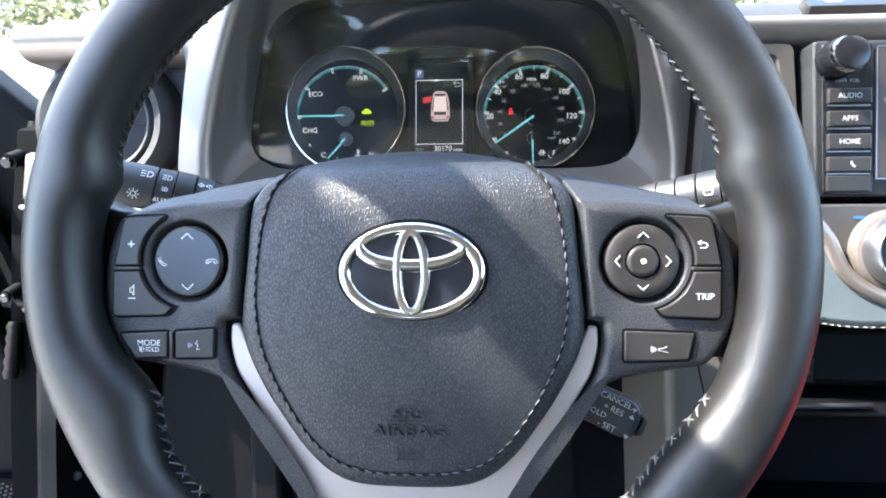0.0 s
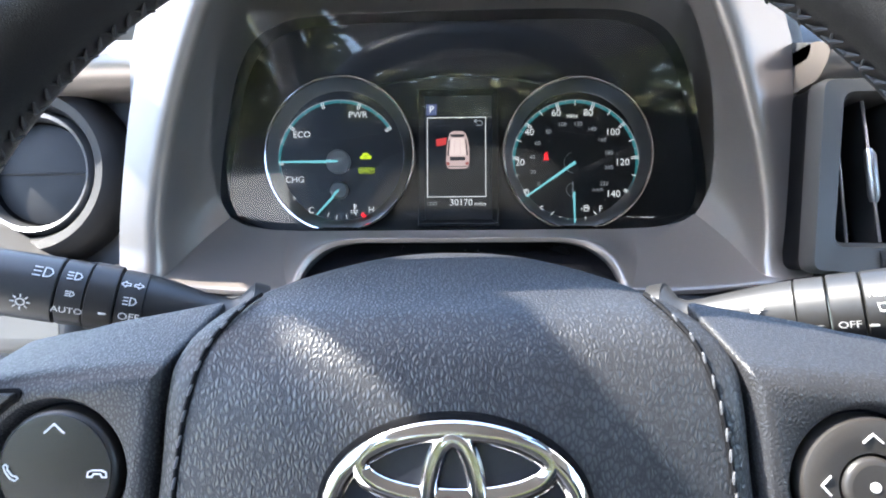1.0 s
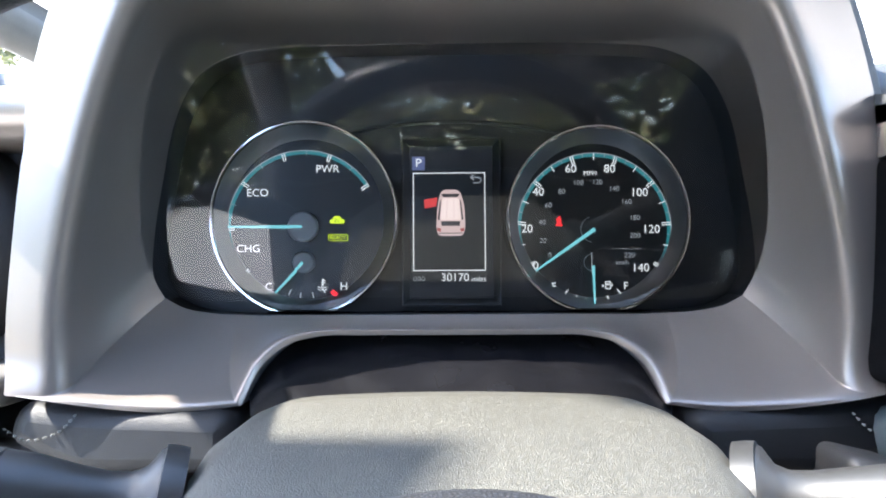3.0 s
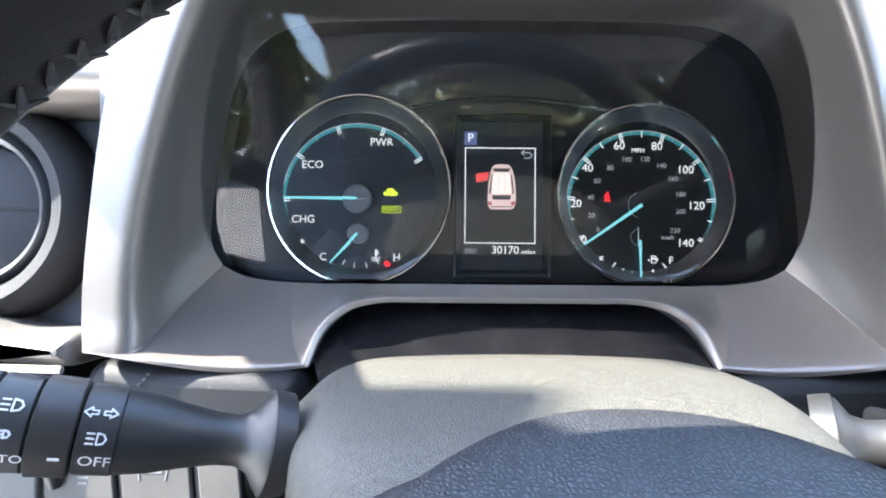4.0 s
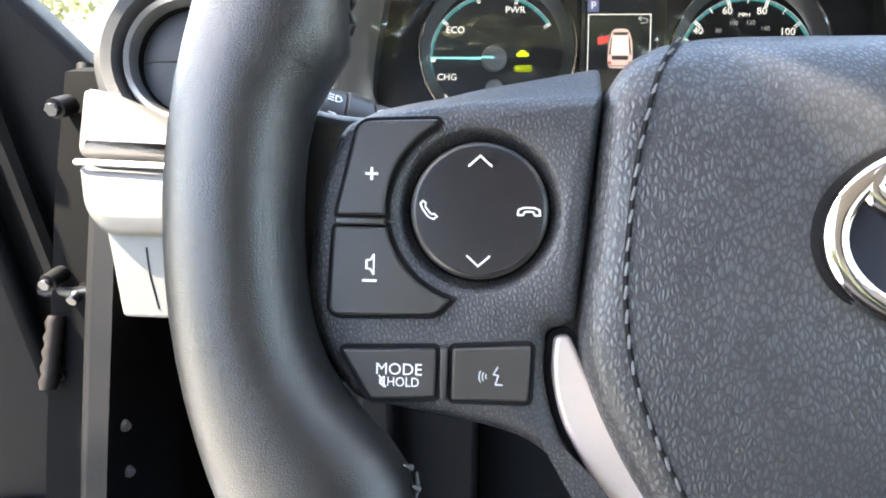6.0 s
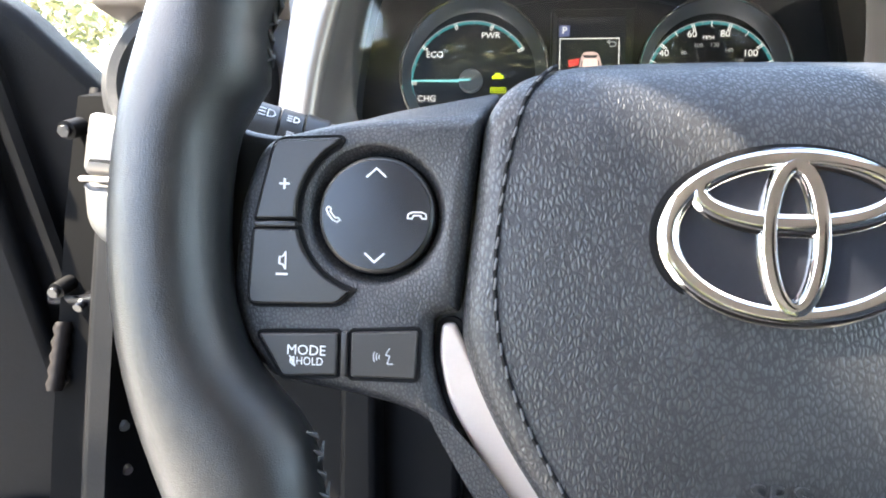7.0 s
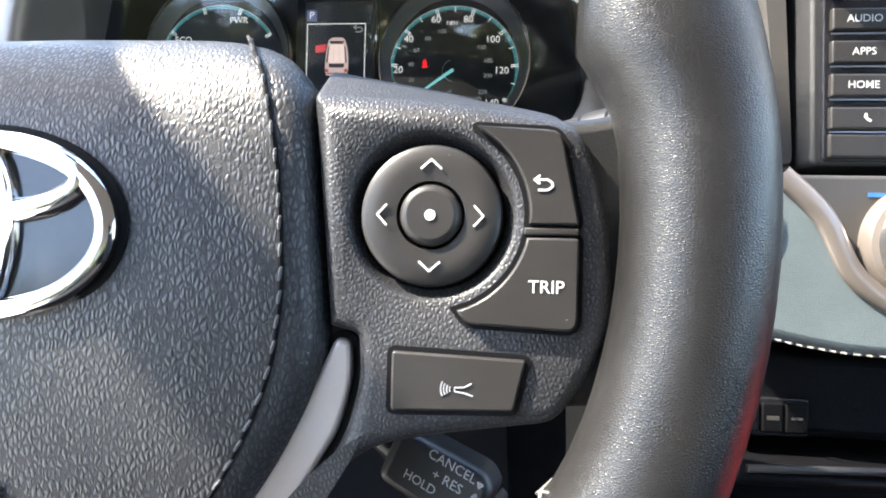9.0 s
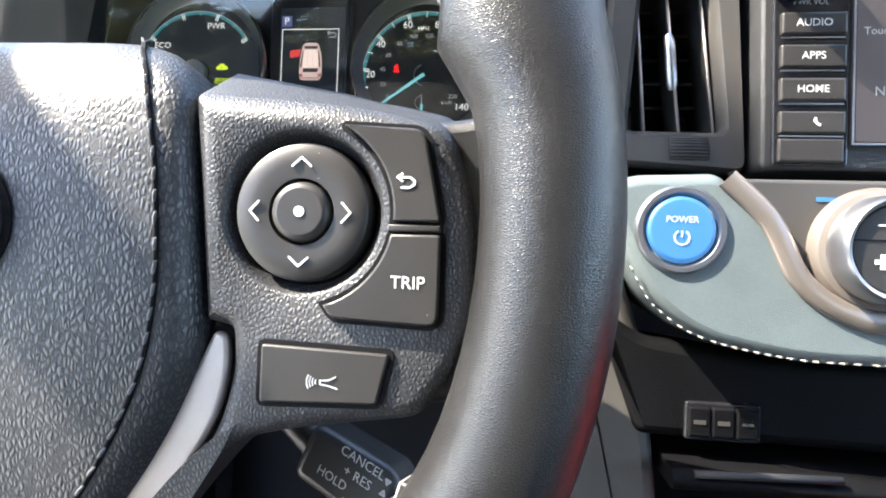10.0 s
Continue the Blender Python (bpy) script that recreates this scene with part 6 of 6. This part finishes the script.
sheet("windscreen", loft([[(-0.44, 0.88, HUB + 0.02), (0.37, 0.98, HUB + 0.10), (1.18, 0.88, HUB + 0.02)], [(-0.44, 0.45, HUB + 0.20), (0.37, 0.52, HUB + 0.33), (1.18, 0.45, HUB + 0.20)], [(-0.36, -0.09, HUB + 0.575), (0.37, -0.06, HUB + 0.60), (1.10, -0.09, HUB + 0.575)]], False), GLASS, "clear raked windscreen", "window", turn=UP, smooth=180).visible_shadow = False
for name, x, side in (("a_pillar_left", -0.400, 1), ("a_pillar_right", 1.14, -1)):
    sheet(name, tube([(x - 0.055 * side, 0.90, HUB + 0.0), (x - 0.055 * side, 0.45, HUB + 0.19), (x - 0.034 * side, 0.17, HUB + 0.392), (x + 0.008 * side, 0.05, HUB + 0.511), (x + 0.008 * side, -0.02, HUB + 0.543), (x + 0.008 * side, -0.12, HUB + 0.58)], [0.026, 0.024, 0.022, 0.022, 0.022, 0.022], 12), CLOTH, "grey windscreen pillar trim", "pillar", turn=UP)
for name, x in (("b_pillar_left", -0.40), ("b_pillar_right", 1.14)):
    sheet(name, box(x - 0.03, x + 0.03, -1.12, -0.98, FLOOR, HUB + 0.55, 0.012), CLOTH, "grey door pillar trim", "pillar", turn=UP)
sheet("right_door_panel", box(1.10, 1.16, -1.0, 0.75, FLOOR, HUB + 0.06, 0.015), LOWER, "dark door panel, shut", "door", turn=UP)
sheet("rear_side_left", box(-0.44, -0.38, -2.4, -1.1, FLOOR, HUB + 0.10, 0.015), LOWER, "dark rear door panel", "door", turn=UP)
sheet("rear_side_right", box(1.12, 1.18, -2.4, -1.1, FLOOR, HUB + 0.10, 0.015), LOWER, "dark rear door panel", "door", turn=UP)
sheet("sill", box(-0.56, -0.40, -1.0, 0.6, FLOOR - 0.16, FLOOR + 0.03, 0.015), RUBBER, "black door sill", "sill", turn=UP)
# door opening: painted jamb, seals and the open door
EDGE = [(0.335, HUB - 0.01), (0.285, HUB - 0.10), (0.20, HUB - 0.28), (0.05, HUB - 0.62)]


def jamb(x0, x1, back):
    outline = EDGE + [(back, HUB - 0.62), (back, HUB - 0.01)]
    return loft([[(x, y, z) for y, z in outline] for x in (x0, x1)], True, (True, True))


sheet("door_jamb", jamb(-0.455, -0.402, 0.85), BODY, "painted door jamb, darkened to stand for the shade on it", "door jamb", turn=UP, smooth=20)
sheet("kick_panel", loft([[(x, y - 0.03, z) for y, z in EDGE] + [(x, 0.8, HUB - 0.62), (x, 0.8, HUB - 0.01)] for x in (-0.400, -0.385)], True, (True, True)), RUBBER, "dark footwell side trim", "wall trim", turn=UP, smooth=20)
sheet("door_seal", tube(spline([(-0.405, y - 0.012, z) for y, z in EDGE], 5, False), 0.010, 10), RUBBER, "black rubber door seal", "seal", turn=UP)
sheet("door_seal_outer", tube(spline([(-0.458, y + 0.035, z) for y, z in EDGE], 5, False), 0.009, 10), RUBBER, "black rubber door seal", "seal", turn=UP)


def open_door():
    hinge = Matrix.Translation((-0.475, 0.42, FLOOR - 0.14)) @ Matrix.Rotation(radians(-62), 4, "Z")
    ob = thing("door_1", (0, 0, 0), "open car door with dark trim and a speaker grille", "door", kind="structure", turn=hinge)
    panel = fillet([(-0.11, 0.02), (-0.98, 0.02), (-1.02, 0.40), (-1.02, 0.90), (-0.22, 0.88), (-0.12, 0.80)], 0.03)
    shell = fillet([(-0.005, 0.0), (-1.0, 0.0), (-1.04, 0.40), (-1.04, 0.92), (-0.20, 0.90), (-0.07, 0.83), (-0.005, 0.74)], 0.02)
    shape = slab(panel, -0.04, 0.05, 0.012)
    turn = Matrix.Rotation(radians(90), 4, "Z")
    part("panel", place(shape, turn), DOORTRIM, ob, "dark grained door trim")
    part("shell", place(slab(shell, -0.012, 0.06, 0.012), turn), DOORTRIM, ob, "dark painted door shell")
    part("edge_seal", place(tube([(-0.095, -0.022, 0.05), (-0.085, -0.022, 0.50), (-0.10, -0.022, 0.80), (-0.20, -0.022, 0.885)], 0.011, 8), turn), RUBBER, ob, "black rubber door seal")
    part("armrest", place(slab(fillet([(-0.30, 0.42), (-0.90, 0.42), (-0.90, 0.50), (-0.30, 0.48)], 0.02), -0.09, -0.035, 0.012), turn), BLACKPAD, ob)
    grille = part("speaker_grille", place(disc(-0.22, 0.20, -0.048, 0.10, -0.038, 0.004, 40), turn), GAP, ob, "round perforated speaker grille")
    dots = []
    for i in range(-14, 15):
        for j in range(-14, 15):
            if i * i + j * j < 190:
                dots.append(disc(-0.22 + i * 0.0066 + (j % 2) * 0.0033, 0.20 + j * 0.0066, -0.0492, 0.0021, -0.0480, 0, 6))
    part("grille_dots", tagged_join(dots, turn), DASH, grille)
    # metal strap and bolts in gloss black, standing for the jamb's shade
    strap = thing("door_check_strap", (-0.43, 0.246, HUB - 0.17), "dusty grey metal door check strap at the jamb", "door check", turn=UP)
    part("strap", tube([(-0.396, 0.240, HUB - 0.162), (-0.43, 0.246, HUB - 0.170), (-0.475, 0.262, HUB - 0.179)], [0.0045, 0.0055, 0.0050], 8, squash=0.5), GLOSS, strap)
    part("pin", tube([(-0.428, 0.236, HUB - 0.172), (-0.428, 0.256, HUB - 0.168)], 0.004, 8), GLOSS, strap)
    for y, z, r in ((0.246, -0.158, 0.0045), (0.306, -0.034, 0.0055), (0.226, -0.232, 0.004)):
        bolt = thing("jamb_bolt", (-0.455, y, HUB + z), "small dull metal bolt on the painted door jamb", "bolt", turn=UP)
        part("washer", tube([(-0.446, y - 0.006, HUB + z), (-0.446, y + 0.012, HUB + z)], r * 1.5, 14), RUBBER, bolt)
        part("bolt_head", tube([(-0.446, y - 0.011, HUB + z), (-0.446, y - 0.005, HUB + z)], r, 6), GLOSS, bolt)
    wire = thing("wiring_boot", (-0.448, 0.238, HUB - 0.20), "ribbed brownish rubber wiring boot at the jamb", "wiring boot", turn=UP)
    part("sleeve", tube([(-0.448, 0.240 - 0.03 * k / 10, HUB - 0.188 - 0.05 * k / 10) for k in range(11)], [0.0075 if k % 2 else 0.0058 for k in range(11)], 12), surface("brown_rubber", (0.012, 0.009, 0.008), 0.6, spec=0.2), wire)
    for y, z in ((0.200, -0.262), (0.190, -0.300), (0.176, -0.335)):
        clip = thing("trim_clip", (-0.386, y, HUB + z), "small pale plastic clip on the footwell trim", "clip", group="footwell clips", turn=UP)
        part("head", tube([(-0.3855, y, HUB + z), (-0.381, y - 0.002, HUB + z)], [0.0048, 0.0036], 10), DULLCHROME, clip)


def tagged_join(many, turn):
    return place(join(*many), turn)


open_door()


def seat(x, label, lean=0.32, rise=1.0):
    ob = thing("front_seat", (x, -0.62, FLOOR), label, "seat", group="front seats", turn=UP)
    cushion = [(-0.26, 0.0), (-0.25, 0.10), (0.25, 0.10), (0.26, 0.0), (0.24, -0.08), (-0.24, -0.08)]
    rings = [[(x + u * s, y, FLOOR + 0.30 + v + lift) for u, v in fillet(cushion, 0.04)] for y, s, lift in ((-0.90, 0.9, 0.0), (-0.85, 1.0, 0.0), (-0.6, 1.0, 0.005), (-0.45, 0.98, 0.02), (-0.40, 0.9, 0.01))]
    part("cushion", loft(rings, True, (True, True)), BLACKPAD, ob)
    rings = [[(x + u, -0.86 - h * lean + v, FLOOR + 0.36 + h * rise) for u, v in fillet([(-w, -0.06), (-w, 0.05), (-w * 0.7, 0.03), (w * 0.7, 0.03), (w, 0.05), (w, -0.06)], 0.03)] for h, w in ((0.0, 0.25), (0.2, 0.26), (0.45, 0.25), (0.58, 0.21), (0.62, 0.17))]
    part("backrest", loft(rings, True, (True, True)), BLACKPAD, ob)
    rings = [[(x + u, -0.87 - (0.63 + h) * lean + v, FLOOR + 0.39 + (0.63 + h) * rise) for u, v in fillet([(-w, -0.05), (-w, 0.05), (w, 0.05), (w, -0.05)], 0.03)] for h, w in ((0.0, 0.10), (0.05, 0.13), (0.14, 0.13), (0.18, 0.10))]
    part("headrest", loft(rings, True, (True, True)), BLACKPAD, ob)
    part("base", box(x - 0.22, x + 0.22, -0.85, -0.45, FLOOR, FLOOR + 0.23, 0.02), LOWER, ob)


seat(0.74, "black vinyl passenger seat")
seat(0.0, "black vinyl driver's seat with its back laid down", 0.92, 0.40)


def red_bag():
    """An unseen soft bag, slumped in the passenger footwell, added to give red reflections."""
    ob = thing("reflected_red_bag", (0.78, 0.12, FLOOR), "slumped red cloth bag, unseen, added on the footwell carpet for its red reflection", "bag", turn=UP)
    rings = []
    for h, w, d in ((0.0, 0.20, 0.14), (0.012, 0.235, 0.17), (0.10, 0.25, 0.18), (0.20, 0.235, 0.15), (0.28, 0.20, 0.09), (0.315, 0.17, 0.035)):
        ring = []
        for k in range(36):
            a = 2 * math.pi * k / 36
            c, s = math.cos(a), math.sin(a)
            fold = 1 + 0.05 * noise.noise(Vector((c * 2.2, s * 2.2, h * 7))) + 0.02 * math.sin(a * 7 + h * 20)
            ring.append((0.78 + w * fold * math.copysign(abs(c) ** 0.7, c), 0.12 + d * fold * math.copysign(abs(s) ** 0.7, s), FLOOR + 0.001 + h))
        rings.append(ring)
    part("sack", loft(rings, True, (True, True)), REDCLOTH, ob, "", 80)
    part("strap", tube(spline([(0.64, 0.12, FLOOR + 0.30), (0.68, 0.10, FLOOR + 0.36), (0.78, 0.08, FLOOR + 0.385), (0.88, 0.10, FLOOR + 0.36), (0.92, 0.12, FLOOR + 0.30)], 5, False), 0.012, 8), REDCLOTH, ob)


red_bag()


# ---------------------------------------------------------------- outside
def ground_material():
    return surface("pale_concrete", (0.52, 0.505, 0.475), 0.85, grain=0.5, size=0.01, wear=0.15, mottle=1.2, deep=0.002)


def leaf_material():
    m, n, l, b = material("foliage")
    info = n.new("ShaderNodeNewGeometry")
    ramp = n.new("ShaderNodeValToRGB")
    ramp.color_ramp.elements[0].color, ramp.color_ramp.elements[1].color = (0.05, 0.07, 0.02, 1), (0.27, 0.25, 0.11, 1)
    l.new(info.outputs["Random Per Island"], ramp.inputs[0])
    l.new(ramp.outputs[0], b.inputs["Base Color"])
    b.inputs["Roughness"].default_value = 0.6
    return m


bm = bmesh.new()
bmesh.ops.create_grid(bm, x_segments=40, y_segments=40, size=300)
sheet("ground", bm, ground_material(), "pale sunlit concrete car park", "ground", turn=UP)
LEAF = leaf_material()
# unseen pillar, added only to keep the sun off part of the wheel
sheet("sun_block_pillar", box(-1.82, -1.52, -0.132, 0.278, 0.0, HUB + 1.8335, 0.004), surface("grey_concrete", (0.42, 0.41, 0.39), 0.85, grain=0.5, size=0.006, wear=0.12, mottle=2.0, deep=0.001), "plain grey concrete pillar, unseen, added to shade the wheel", "pillar", turn=UP)
# unseen beam, added to block the sun from the right side of the hood
sheet("sun_block_beam", join(box(-1.71, -1.63, 0.345, 4.2, 3.15, 3.37, 0.01), box(-1.80, -1.54, 3.9, 4.2, 0.0, 3.145, 0.01)), surface("weathered_concrete", (0.40, 0.39, 0.37), 0.85, grain=0.5, size=0.006, wear=0.15, mottle=2.0, deep=0.001), "plain grey concrete beam on its post, unseen, added to shade the hood", "beam", turn=UP)
sheet("tailgate_header", box(-0.40, 1.14, -2.44, -2.38, HUB + 0.50, HUB + 0.60, 0.02), CLOTH, "grey trim above the rear window", "trim", turn=UP)
sheet("tailgate", box(-0.40, 1.14, -2.46, -2.40, FLOOR, HUB + 0.12, 0.02), LOWER, "dark tailgate trim", "door", turn=UP)


def shrub_row(name, x, y, length, along, height, count, seed):
    rng = np.random.default_rng(seed)
    verts, faces = [], []
    for i in range(count):
        s, d, h = rng.uniform(-length / 2, length / 2), rng.normal(0, 0.55), rng.uniform(0.02, 1) ** 0.8
        top = height * (0.8 + 0.2 * math.sin(s * 1.7 + seed) + 0.12 * math.sin(s * 4.3))
        c = np.array([x + along[0] * s - along[1] * d, y + along[1] * s + along[0] * d, h * top])
        a, b = rng.normal(0, 1, 3), rng.normal(0, 1, 3)
        a, b = a / np.linalg.norm(a), b / np.linalg.norm(b)
        size = rng.uniform(0.12, 0.27)
        k = len(verts)
        verts += [tuple(c - a * size), tuple(c + b * size * 0.45), tuple(c + a * size), tuple(c - b * size * 0.45)]
        faces.append((k, k + 1, k + 2, k + 3))
    me = bpy.data.meshes.new(name)
    me.from_pydata(verts, [], faces)
    me.materials.append(LEAF)
    return tagged(new(name, me), "dense sunlit hedge with uneven leafy outline", "hedge", "", "stuff")


shrub_row("hedge", -22.0, 3.0, 60, (0, 1), 2.6, 7000, 3)
shrub_row("hedge", -7.0, -11.0, 14, (0, 1), 4.5, 3800, 4)
shrub_row("hedge", 5.2, -11.0, 12.4, (1, 0), 6.0, 16000, 5)
shrub_row("hedge", -4.0, -11.0, 6.0, (1, 0), 5.0, 7000, 6)
shrub_row("hedge", 14.0, 0.0, 40, (0, 1), 2.8, 6000, 8)
shrub_row("hedge", 0.0, 18.0, 40, (1, 0), 2.4, 6000, 9)
